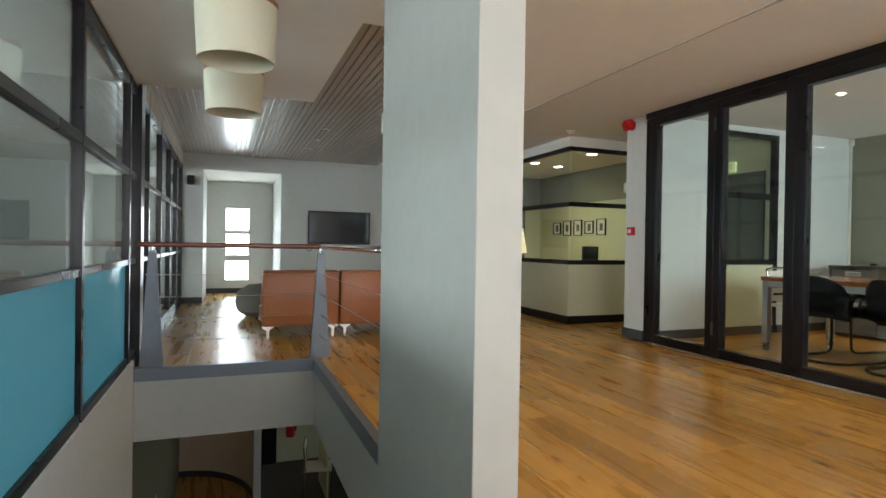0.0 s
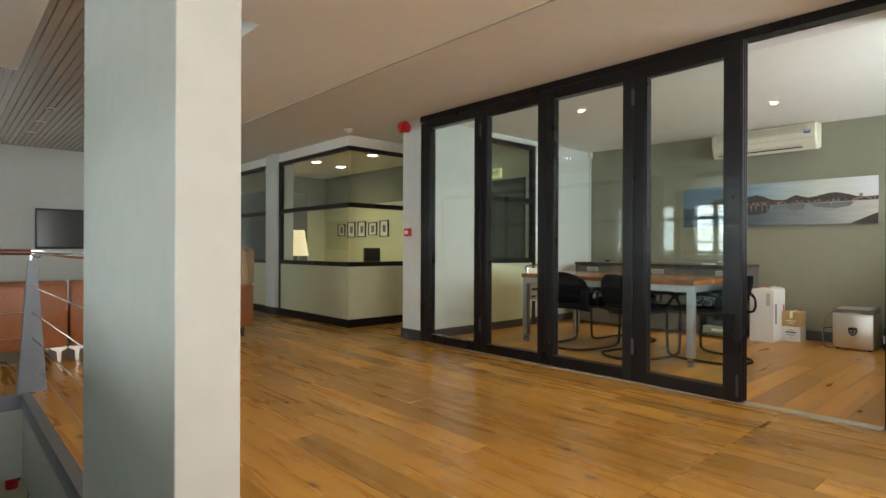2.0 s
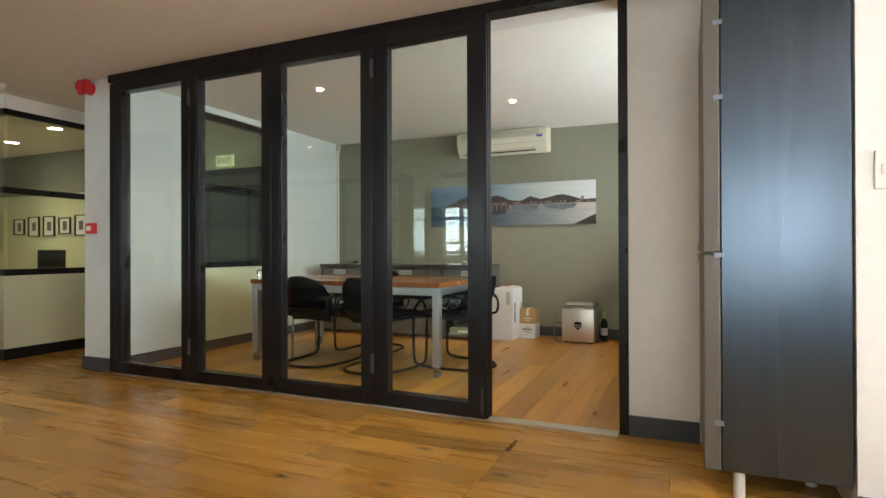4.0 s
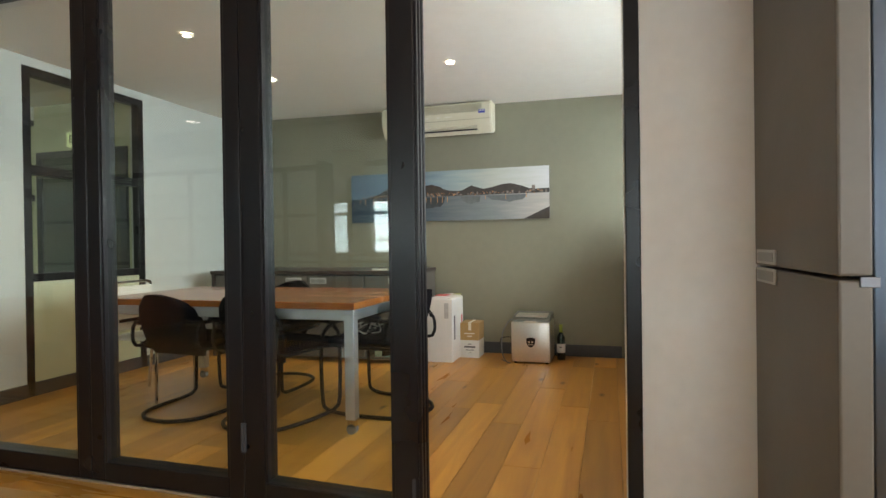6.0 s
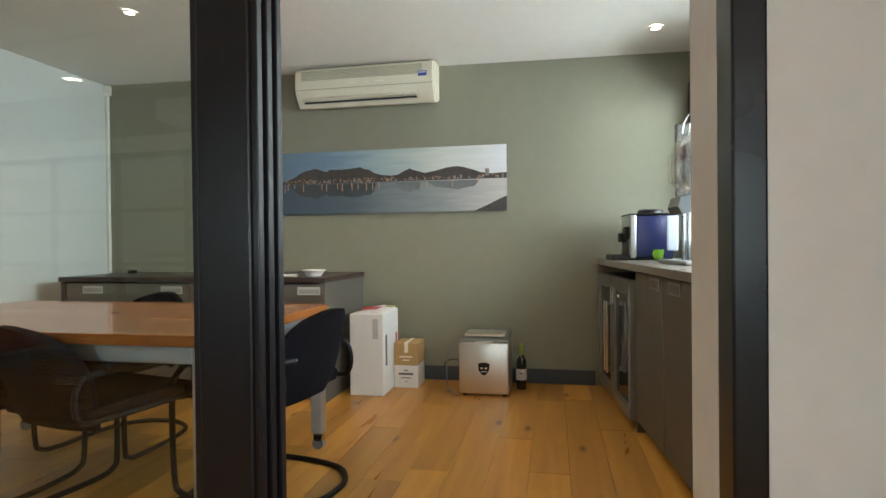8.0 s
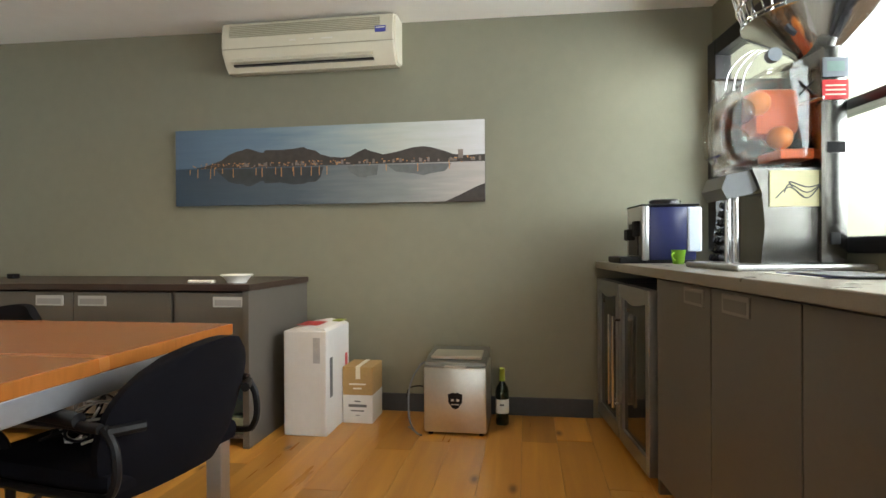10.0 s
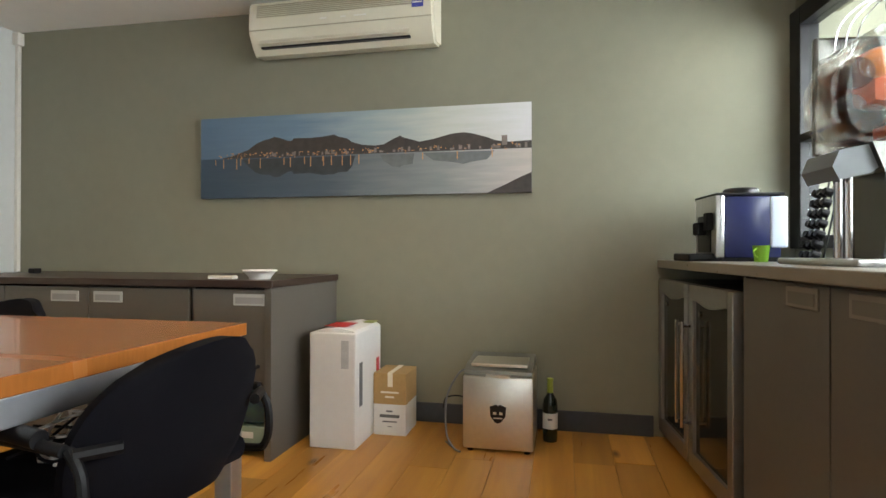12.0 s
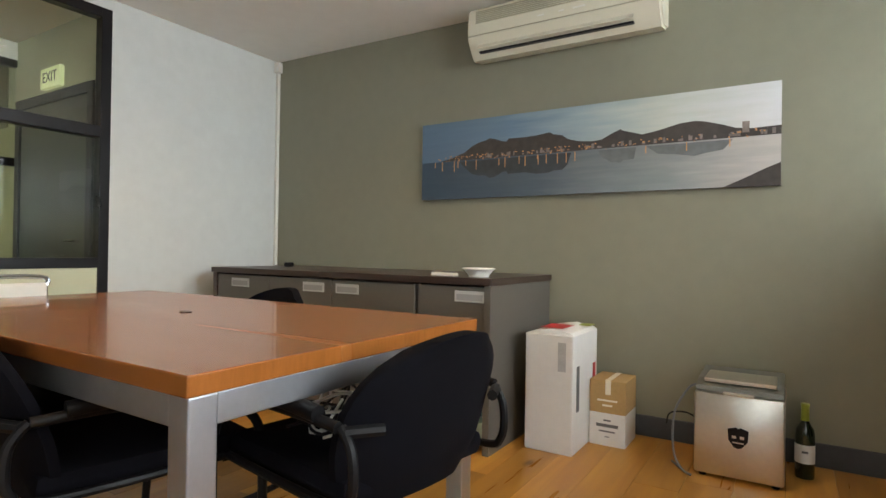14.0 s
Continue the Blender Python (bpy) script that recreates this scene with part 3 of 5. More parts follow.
# reception enclosure
rc = tagged(new("reception_partition"), "reception glass partition with black rails and a pale green lower wall", "partition", kind="structure")
RX, RY = 4.50, 6.155
for (ax, bx, ay, by) in ((RX, RX + 0.05, RY + 0.05, 8.12), (RX + 0.05, 6.63, RY, RY + 0.05), (RX, RX + 0.05, 8.46, 10.4)):
    for z0, z1 in ((2.29, 2.345), (1.555, 1.615), (0.785, 0.845), (0, 0.105)):
        part("rail", bm_box(ax - 0.006, bx + 0.006, ay, by, z0, z1, 0.003), BLACK, rc)
    o = [ax + 0.022, bx - 0.022, ay, by] if bx - ax < 0.1 else [ax, bx, ay + 0.022, by - 0.022]
    for z0, z1 in ((0.845, 1.555), (1.615, 2.29)):
        part("pane", bm_box(*o, z0, z1), GLASS, rc).visible_shadow = False
    part("lower_wall", bm_box(ax, bx, ay, by, 0.105, 0.785), SAGE_PALE, rc, "pale green lower wall")
    part("bulkhead", bm_box(ax, bx, ay, by, 2.345, HC), CEIL, rc, "white bulkhead")
part("corner_post", bm_box(RX, RX + 0.05, RY, RY + 0.05, 0.105, 0.785), SAGE_PALE, rc)
part("corner_bulkhead", bm_box(RX, RX + 0.05, RY, RY + 0.05, 2.345, HC), CEIL, rc)
for z0, z1 in ((2.29, 2.345), (1.555, 1.615), (0.785, 0.845), (0, 0.105)):
    part("rail_corner", bm_box(RX - 0.006, RX + 0.05, RY - 0.006, RY + 0.05, z0, z1, 0.003), BLACK, rc)
part("end_post", bm_box(RX - 0.007, RX + 0.052, 8.06, 8.12, 0, 2.345), BLACK, rc)
part("end_post", bm_box(RX - 0.007, RX + 0.052, 8.46, 8.52, 0, 2.345), BLACK, rc)
structure("pier_reception", bm_box(4.44, 4.74, 8.12, 8.46, 0, HC), PALE, "pale painted pier with a charcoal skirting", "wall")
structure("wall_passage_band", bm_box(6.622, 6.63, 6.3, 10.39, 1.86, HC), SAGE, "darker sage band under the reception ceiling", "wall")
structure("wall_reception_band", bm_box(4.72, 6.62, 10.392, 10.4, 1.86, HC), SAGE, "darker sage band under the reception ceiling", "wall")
structure("baseboard_reception_pier", bm_box(4.425, 4.74, 8.105, 8.475, 0, 0.11), SKIRT, "charcoal skirting round the pier", "skirting")

# left glazed office partition
gp = tagged(new("office_partition"), "black framed office glazing with a blue frosted lower band", "partition", kind="structure")
PX = -0.40
ys = [-2.4, 0.3, 1.75, 3.2, 4.66, 5.75, 6.8, 7.85, 8.85, 9.84]
for y in ys:
    part("mullion", bm_box(PX - 0.03, PX + 0.03, y - 0.025, y + 0.025, 0.10, 2.40, 0.003), BLACK, gp)
for y0, y1 in zip(ys, ys[1:]):
    for z0, z1 in ((0.08, 0.135), (0.83, 0.87), (1.50, 1.55), (2.18, 2.25)):
        part("transom", bm_box(PX - 0.025, PX + 0.025, y0 + 0.025, y1 - 0.025, z0, z1, 0.002), BLACK, gp)
    for z0, z1 in ((0.87, 1.50), (1.55, 2.18)):
        part("pane", bm_box(PX - 0.003, PX + 0.003, y0 + 0.025, y1 - 0.025, z0, z1), GLASS, gp).visible_shadow = False
    part("frosted_pane" if y0 < 4.6 else "lower_pane", bm_box(PX - 0.003, PX + 0.003, y0 + 0.025, y1 - 0.025, 0.135, 0.83), FROST if y0 < 4.6 else GLASS, gp, "blue frosted pane" if y0 < 4.6 else "")
structure("wall_void_left", bm_box(-0.5, -0.362, -2.6, 4.84, -3.0, 0.08), PLASTER, "white wall under the office glazing", "wall")
structure("office_partition_sill", bm_box(-0.5, -0.37, 4.84, 9.86, -0.02, 0.08), BLACK, "black sill under the office glazing", "sill")
structure("column_black", bm_box(-0.52, -0.34, 4.98, 5.16, 0, 2.45), BLACK, "black steel column", "column")
structure("office_partition_head", bm_box(-0.5, -0.37, -2.6, 9.86, 2.25, 2.6), CEIL, "white bulkhead over the office glazing", "wall")

# ---- lower floor seen down the void ----
ZL = -2.75
structure("floor_lower", bm_box(-0.5, 5, -2.6, 12.2, ZL - 0.1, ZL), LOWFLOOR, "dark carpeted lower floor", "floor")
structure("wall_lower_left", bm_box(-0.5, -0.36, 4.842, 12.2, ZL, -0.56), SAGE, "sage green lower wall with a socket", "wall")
structure("wall_lower_back", bm_box(0.80, 5, 9.8, 9.95, ZL, -0.56), SAGE_PALE, "pale lower wall behind the desk", "wall")
structure("wall_lower_south", bm_box(-0.36, 5, 0.6, 0.75, ZL, -0.31), PLASTER, "white lower wall", "wall")
arc = [k * math.pi / 40 for k in range(21)]
inn = [(-0.36 + 1.08 * math.sin(a), 8.35 + 1.30 * math.cos(a)) for a in arc]
out = [(-0.36 + 1.16 * math.sin(a), 8.35 + 1.38 * math.cos(a)) for a in arc]
low = [(-0.36 + 1.066 * math.sin(a), 8.35 + 1.286 * math.cos(a)) for a in arc]
structure("wall_lower_curved", bm_prism(out + inn[::-1], "z", ZL, -0.56), mat("warm_cream_paint", (0.66, 0.52, 0.36), 0.7, grain=0.04, scale=12), "warm cream curved wall of the lower floor", "wall")
structure("baseboard_lower", bm_prism(inn + low[::-1], "z", ZL, ZL + 0.1), SKIRT, "charcoal skirting on the curved wall", "skirting")
structure("floor_lower_timber", bm_prism([(-0.36, 6.4)] + [(0.70, 6.4)] + low[::-1], "z", ZL, ZL + 0.006), FLOORW, "warm timber floor inside the curved wall", "floor")
structure("column_lower", bm_box(0.70, 0.80, 8.2, 8.36, ZL, -0.56), PALE, "pale lower wall end", "wall")
structure("door_lower", bm_box(0.84, 1.14, 9.76, 9.8, ZL, ZL + 2.05, 0.004), BLACK, "dark lower door", "door")
ex = thing("fire_extinguisher", "red fire extinguisher hung on the lower wall", "extinguisher", at=pose(1.36, 9.70, ZL + 0.45))
part("cylinder", bm_lathe([(0.001, 0), (0.07, 0.01), (0.075, 0.05), (0.075, 0.34), (0.05, 0.41), (0.025, 0.44), (0.001, 0.44)]), RED, ex, smooth=True)
part("valve", bm_box(-0.03, 0.05, -0.02, 0.02, 0.44, 0.50, 0.006), BLACK, ex)
part("hose", bm_tube(curve_through([(0.04, 0, 0.47), (0.11, 0, 0.40), (0.10, 0, 0.2), (0.07, -0.03, 0.1)]), 0.012), RUBBER, ex)
part("wall_hook", bm_box(-0.03, 0.03, 0.06, 0.10, 0.35, 0.42), STEEL, ex)
dk = thing("desk", "pale desk on the lower floor", "desk", at=pose(2.15, 8.5, ZL))
part("desktop", bm_box(-0.45, 0.6, -0.4, 0.4, 0.70, 0.73, 0.005), YELLOWPAPER, dk)
for sx in (-0.42, 0.57):
    part("side_panel", bm_box(sx - 0.015, sx + 0.015, -0.38, 0.38, 0, 0.70), YELLOWPAPER, dk)


def simple_chair(at, label):
    c = thing("side_chair", label, "chair", at=at)
    part("seat", bm_box(-0.21, 0.21, -0.2, 0.2, 0.43, 0.455, 0.012), WHITEPL, c)
    bmx = bm_box(-0.2, 0.2, 0.18, 0.2, 0.48, 0.80, 0.01)
    part("backrest", bmx, WHITEPL, c)
    for z in (0.54, 0.62, 0.70):
        part("slot", bm_box(-0.13, 0.13, 0.174, 0.18, z, z + 0.025, 0.004), RUBBER, c, "dark slot")
    for sx in (-0.2, 0.2):
        part("front_leg", bm_tube([(sx, -0.18, 0), (sx, -0.19, 0.43)], 0.011), CHROME, c)
        part("rear_leg", bm_tube([(sx, 0.22, 0), (sx, 0.18, 0.45), (sx, 0.205, 0.80)], 0.011), CHROME, c)
    part("top_rail", bm_tube(curve_through([(-0.2, 0.205, 0.78), (-0.18, 0.205, 0.825), (0.18, 0.205, 0.825), (0.2, 0.205, 0.78)], 5), 0.011), CHROME, c)
    return c


simple_chair(pose(1.62, 8.3, ZL, 0, 0, 80), "white plastic chair at the lower desk")
o = thing("wall_socket", "white double wall socket on the lower wall", "socket")
part("plate", bm_box(-0.36, -0.35, 6.3, 6.45, ZL + 1.0, ZL + 1.1, 0.003), WHITEPL, o)
part("switch", bm_box(-0.35, -0.346, 6.35, 6.37, ZL + 1.03, ZL + 1.07, 0.001), PAPER, o)

# ---- balustrade ----
bal = thing("balustrade", "steel blade balustrade with wires and a red-brown timber handrail", "railing")
for (x, y, turn) in ((1.09, 4.95, 0), (-0.25, 4.95, 0)):
    bmx = bmesh.new()
    for s in (-0.03, 0.03):
        bm_prism([(x - 0.085, 0), (x + 0.085, 0), (x + 0.025, 0.93), (x - 0.025, 0.93)], "y", y + s - 0.006, y + s + 0.006, bm=bmx)
    part("post", bmx, BLADE, bal, "tapered grey steel blade post")
    part("bracket", bm_cyl((x, y, 0.90), 0.012, 0.07, seg=10), CHROME, bal)
part("handrail", bm_tube([(-0.36, 4.95, 0.985), (1.09, 4.95, 0.985)], 0.021, 12), RAILWOOD, bal, "red-brown timber handrail")
part("steel_rail", bm_tube([(1.09, 4.95, 0.985), (1.085, 2.54, 0.985)], 0.02, 12), CHROME, bal, "bright steel handrail")
for z in (0.2, 0.38, 0.56, 0.74):
    part("wire", bm_tube([(-0.3, 4.95, z), (1.09, 4.95, z)], 0.003, 6), STEEL, bal)
    part("wire", bm_tube([(1.09, 4.95, z), (1.085, 2.54, z)], 0.003, 6), STEEL, bal)

# ---- hall and lounge things ----


def drum_lamp(x, y):
    d = thing("ceiling_lamp", "ivory drum ceiling lamp with a timber ring", "lamp", "drum ceiling lamps", pose(x, y, LC))
    part("ring", bm_cyl((0, 0, -0.03), 0.203, 0.03, seg=40), mat("orange_timber", (0.30, 0.10, 0.03), 0.4, grain=0.15, scale=30), d, "orange-brown timber ring")
    b = bm_lathe([(0.205, -0.03), (0.190, -0.31), (0.186, -0.31), (0.199, -0.03)], seg=48)
    part("shade", b, SHADE, d, smooth=True)
    part("inner_plate", bm_cyl((0, 0, -0.10), 0.195, 0.01, seg=40), SHADE, d)
    return d


drum_lamp(0.34, 2.99)
drum_lamp(0.34, 4.22)


def sofa(x, y):
    s = thing("sofa", "tan leather sofa with a low straight back on chrome feet", "sofa", "tan sofas", pose(x, y, 0))
    part("back", bm_box(0, 0.80, 0, 0.2, 0.13, 0.72, 0.025), LEATHER, s, smooth=True)
    part("base", bm_box(0.01, 0.79, 0.2, 0.85, 0.13, 0.28, 0.02), LEATHER, s, smooth=True)
    part("seat_cushion", bm_box(0.02, 0.78, 0.2, 0.86, 0.28, 0.43, 0.04), LEATHER, s, smooth=True)
    part("piping", bm_tube([(0.02, -0.002, 0.70), (0.78, -0.002, 0.70)], 0.006), LEATHER, s)
    for px, py in ((0.06, 0.05), (0.74, 0.05), (0.06, 0.78), (0.74, 0.78)):
        part("foot", bm_prism([(px - 0.012, 0), (px + 0.012, 0), (px + 0.016, 0.09), (px + 0.06, 0.115), (px + 0.06, 0.13), (px - 0.06, 0.13), (px - 0.06, 0.115), (px - 0.016, 0.09)], "y", py - 0.015, py + 0.015), SATIN, s, "satin metal foot")
    return s


sofa(0.66, 6.0)
sofa(1.475, 6.0)
bmx = bm_lathe([(0.001, 0), (0.22, 0.01), (0.33, 0.08), (0.36, 0.2), (0.33, 0.34), (0.2, 0.43), (0.001, 0.45)], (0.78, 8.0, 0.0))
solid("pouffe", bmx, POUF, "grey round pouffe beside the tan sofa", "pouffe", smooth=True)
ac = thing("armchair", "buff wing armchair with an olive seat cushion", "armchair", at=pose(2.78, 6.35, 0, 0, 0, -42))
part("base", bm_box(-0.36, 0.36, -0.36, 0.36, 0.13, 0.36, 0.04), LEATHER, ac, "tan leather base", True)
part("seat_cushion", bm_box(-0.26, 0.26, -0.39, 0.24, 0.36, 0.49, 0.05), OLIVE, ac, "olive seat cushion", True)
bmx = bm_prism([(0.22, 0.3), (0.30, 1.0), (0.36, 1.03), (0.42, 1.0), (0.36, 0.2)], "x", -0.34, 0.34)
bmesh.ops.bevel(bmx, geom=bmx.edges[:], offset=0.03, segments=2, affect="EDGES")
part("backrest", bmx, BUFF, ac, smooth=True)
for s in (-1, 1):
    bmx = bm_box(s * 0.36 - 0.055, s * 0.36 + 0.055, -0.38, 0.36, 0.14, 0.60, 0.03)
    part("arm", bmx, LEATHER, ac, "tan leather arm", True)
    bmx = bm_prism([(0.38, 0.60), (0.40, 1.02), (0.30, 1.03), (0.12, 0.99), (0.10, 0.90), (0.18, 0.60)], "x", s * 0.36 - 0.05, s * 0.36 + 0.05)
    bmesh.ops.bevel(bmx, geom=bmx.edges[:], offset=0.022, segments=2, affect="EDGES")
    part("wing", bmx, BUFF, ac, smooth=True)
    for py in (-0.3, 0.3):
        part("foot", bm_cyl((s * 0.3, py, 0), 0.018, 0.13, 0.025, 10), TOPDARK, ac)
tv = thing("television", "black flat television on the lounge wall", "television")
part("panel", bm_box(1.62, 2.72, 9.78, 9.83, 1.0, 1.58, 0.008), BLACK, tv)
part("screen", bm_box(1.645, 2.695, 9.774, 9.78, 1.03, 1.555), SCREEN, tv, "dark glossy screen")
part("mount", bm_box(2.0, 2.35, 9.83, 9.86, 1.15, 1.45), BLACK, tv)
part("cable", bm_tube(curve_through([(1.64, 9.81, 1.02), (1.60, 9.82, 0.92), (1.67, 9.83, 0.88), (1.72, 9.82, 0.98)]), 0.006), RUBBER, tv)
sp = thing("wall_speaker", "small black loudspeaker on the lounge wall", "loudspeaker")
part("body", bm_box(-0.30, -0.19, 9.74, 9.86, 1.93, 2.08, 0.01), BLACK, sp)
part("grille", bm_box(-0.29, -0.20, 9.735, 9.74, 1.94, 2.07, 0.002), RUBBER, sp)
for y in (7.0, 7.8, 8.6):
    o = thing("board_downlight", "small dark recessed spot in the board ceiling", "downlight", "board ceiling spots")
    part("rim", bm_cyl((1.45, y, 2.440), 0.04, 0.010, seg=20), SATIN, o)
    part("baffle", bm_cyl((1.45, y, 2.436), 0.03, 0.004, seg=20), BLACK, o)

# tall cupboard by the doorway
cb = thing("tall_cupboard", "tall steel-sided double cupboard with dark doors and white recessed pulls", "cupboard")
part("body", bm_box(3.885, 4.565, -0.20, 0.235, 0.12, 2.03, 0.004), DARKSTEEL, cb, "blue-grey brushed steel carcass")
for z0, z1 in ((0.12, 0.985), (0.993, 2.03)):
    dr = part("door", bm_box(3.878, 4.566, 0.237, 0.300, z0, z1, 0.006), CABINET, cb, "dark taupe door")
    zz = (0.995, 1.030) if z0 > 0.5 else (0.938, 0.975)
    bmx = bm_box(4.32, 4.52, 0.300, 0.306, zz[0] + .004, zz[1] + 0.012, 0.002)
    pl = part("pull", bmx, PULL, dr, "white recessed pull")
    # darker plate on the pull paints the shade of its recess
    part("recess_shade", bm_box(4.335, 4.505, 0.306, 0.3075, zz[0] + 0.012, zz[1] + 0.004), mat("pull_shade_grey", (0.27, 0.27, 0.26), 0.5, grain=0.05, scale=20), pl)
for z in (0.3, 0.97, 1.6, 1.9):
    part("edge_hinge", bm_box(3.874, 3.880, 0.226, 0.262, z, z + 0.022, 0.002), BLADE, cb, "aluminium hinge cap")
for px, py in ((3.95, 0.17), (4.5, 0.17), (4.2, -0.12), (4.5, -0.12)):
    part("foot", bm_cyl((px, py, 0), 0.022, 0.12, seg=16), WHITEPL, cb, "white plastic foot")
sw = thing("light_switch", "white light switch plate on the wall", "switch")
part("plate", bm_box(3.870, 3.88, -0.36, -0.265, 1.22, 1.36, 0.003), WHITEPL, sw)
for k in range(2):
    part("rocker", bm_box(3.866, 3.870, -0.335 + 0.03 * k, -0.315 + 0.03 * k, 1.27, 1.31, 0.001), PAPER, sw)
al = thing("fire_alarm", "red fire alarm sounder on the pier", "alarm")
part("base", bm_cyl((X0 - 0.002, 5.03, 2.40), 0.055, 0.04, seg=20, rot=Matrix.Rotation(-math.pi / 2, 4, "Y")), RED, al)
part("body", bm_box(X0 - 0.09, X0 - 0.04, 4.97, 5.09, 2.34, 2.46, 0.012), RED, al)
part("horn", bm_cyl((X0 - 0.09, 5.03, 2.40), 0.045, 0.025, seg=20, rot=Matrix.Rotation(-math.pi / 2, 4, "Y")), RED, al)
cp = thing("call_point", "red break-glass fire call point on the pier", "call point")
part("case", bm_box(X0 - 0.045, X0 - 0.002, 4.955, 5.05, 1.16, 1.25, 0.006), RED, cp)
part("glass_plate", bm_box(X0 - 0.048, X0 - 0.045, 4.975, 5.03, 1.185, 1.225, 0.002), PAPER, cp, "white break plate")
sm = thing("smoke_detector", "white round smoke detector on the ceiling", "detector", at=pose(4.3, 5.85, HC))
part("base", bm_cyl((0, 0, -0.02), 0.055, 0.02, seg=24), WHITEPL, sm)
part("head", bm_cyl((0, 0, -0.05), 0.035, 0.03, 0.048, 24), WHITEPL, sm)


def downlight(x, y, z, r=0.05, power=9, colour=(1, 0.83, 0.6), lit=True):
    d = thing("downlight", "lit round recessed ceiling downlight", "downlight", "recessed downlights", pose(x, y, z))
    part("rim", bm_lathe([(r, 0.0), (r + 0.012, -0.003), (r + 0.014, -0.008), (r, -0.010), (r - 0.004, -0.002)], seg=28), WHITEPL, d)
    part("lens", bm_cyl((0, 0, -0.007), r - 0.003, 0.005, seg=24), LAMP, d, "glowing lens")
    if power:
        spot(x, y, z - 0.03, power, colour)
    return d


WARM = (1, 0.74, 0.40)
downlight(5.55, 3.38, 2.462, 0.028, 19, WARM)
downlight(6.58, 1.89, 2.443, 0.028, 19, WARM)
downlight(6.58, 3.43, 2.465, 0.028, 19, WARM)
downlight(7.40, 0.31, 2.42, 0.03, 3, WARM)
downlight(2.25, 4.45, LC, 0.06, 26, WARM)
downlight(2.10, 1.9, LC, 0.06, 21, WARM)
# the next two downlights are unseen, added as fill for hall and jamb
downlight(2.10, -0.7, LC, 0.06, 14, WARM)
downlight(3.5, 1.1, HC, 0.06, 12, (1, 0.84, 0.62))
for x, y in ((5.6, 7.2), (5.9, 8.6), (5.3, 9.6), (5.3, 8.4)):
    downlight(x, y, HC, 0.08, 22, (1, 0.86, 0.48))
# unseen fittings, added to give the lit lower floor its light
downlight(0.1, 7.9, -0.562, 0.06, 20, WARM)
downlight(1.7, 8.6, -0.562, 0.06, 20, WARM)
downlight(5.9, 5.6, HC, 0.06, 9, (1, 0.9, 0.65))

# reception things
for k in range(5):
    y = 9.72 - 0.36 * k
    p = thing("picture_frame", "small black framed print with a wide white mount", "picture", "row of framed prints")
    h = 0.30 if k in (1, 2, 4) else 0.24
    z = 1.39
    for a0, a1, b0, b1 in ((y - 0.13, y - 0.115, z - h / 2, z + h / 2), (y + 0.115, y + 0.13, z - h / 2, z + h / 2), (y - 0.115, y + 0.115, z - h / 2, z - h / 2 + 0.015), (y - 0.115, y + 0.115, z + h / 2 - 0.015, z + h / 2)):
        part("frame_side", bm_box(6.605, 6.63, a0, a1, b0, b1), BLACK, p)
    part("mount", bm_box(6.62, 6.63, y - 0.115, y + 0.115, z - h / 2 + 0.015, z + h / 2 - 0.015), PAPER, p)
    part("print", bm_box(6.617, 6.62, y - 0.045, y + 0.045, z - 0.065, z + 0.065), INK, p, "dark small print")
dk = thing("reception_desk", "pale reception desk behind the glass", "desk")
part("desktop", bm_box(4.6, 6.3, 6.35, 7.0, 0.72, 0.75, 0.005), PAPER, dk)
for x in (4.62, 6.26):
    part("side_panel", bm_box(x, x + 0.03, 6.37, 6.98, 0, 0.72), SAGE_PALE, dk)
for x, y in ((5.35, 7.0), (6.0, 6.8)):
    mo = thing("monitor", "black flat computer monitor on the reception desk", "monitor", "reception monitors", pose(x, y - 0.15, 0.75, 0, 0, 15))
    part("screen_case", bm_box(-0.17, 0.17, -0.02, 0.02, 0.05, 0.28, 0.006), BLACK, mo)
    part("stand", bm_box(-0.03, 0.03, 0.0, 0.03, 0.0, 0.14), BLACK, mo)
    part("foot", bm_cyl((0, 0.01, 0), 0.1, 0.012, seg=24), BLACK, mo)
fl_ = thing("floor_lamp", "white tapered lit shade of a floor lamp in the reception", "lamp", at=pose(4.98, 8.42, 0))
part("base", bm_cyl((0, 0, 0), 0.14, 0.02, seg=24), CHROME, fl_)
part("stem", bm_cyl((0, 0, 0.02), 0.012, 0.95, seg=10), CHROME, fl_)
part("shade", bm_lathe([(0.17, 0.90), (0.10, 1.32)], seg=28), glow("lit_paper_shade", (1, 0.86, 0.58), 0.45), fl_, "glowing white shade", True)
bx = thing("emergency_light", "white emergency light box on the reception wall", "light fitting")
part("case", bm_box(6.56, 6.63, 7.35, 7.62, 1.95, 2.12, 0.008), YELLOWPAPER, bx)
part("diffuser", bm_box(6.553, 6.56, 7.38, 7.59, 1.97, 2.10, 0.004), PAPER, bx)
cab = thing("filing_cabinet", "tall dark grey office cabinet behind the reception glass", "cabinet", at=pose(4.72, 9.0, 0))
part("carcass", bm_box(0, 0.75, 0.02, 1.3, 0, 2.0, 0.006), SKIRT, cab)
for k in range(2):
    d = part("door", bm_box(0.006 + 0.372 * k, 0.372 + 0.372 * k, 0, 0.018, 0.06, 1.99, 0.003), SKIRT, cab)
    part("door_handle", bm_tube([(0.345 + 0.06 * k, -0.02, 1.0), (0.345 + 0.06 * k, -0.02, 1.14)], 0.006, 8), CHROME, d)
dr = tagged(new("door_exit"), "dark grey exit door in a dark frame", "door", kind="structure")
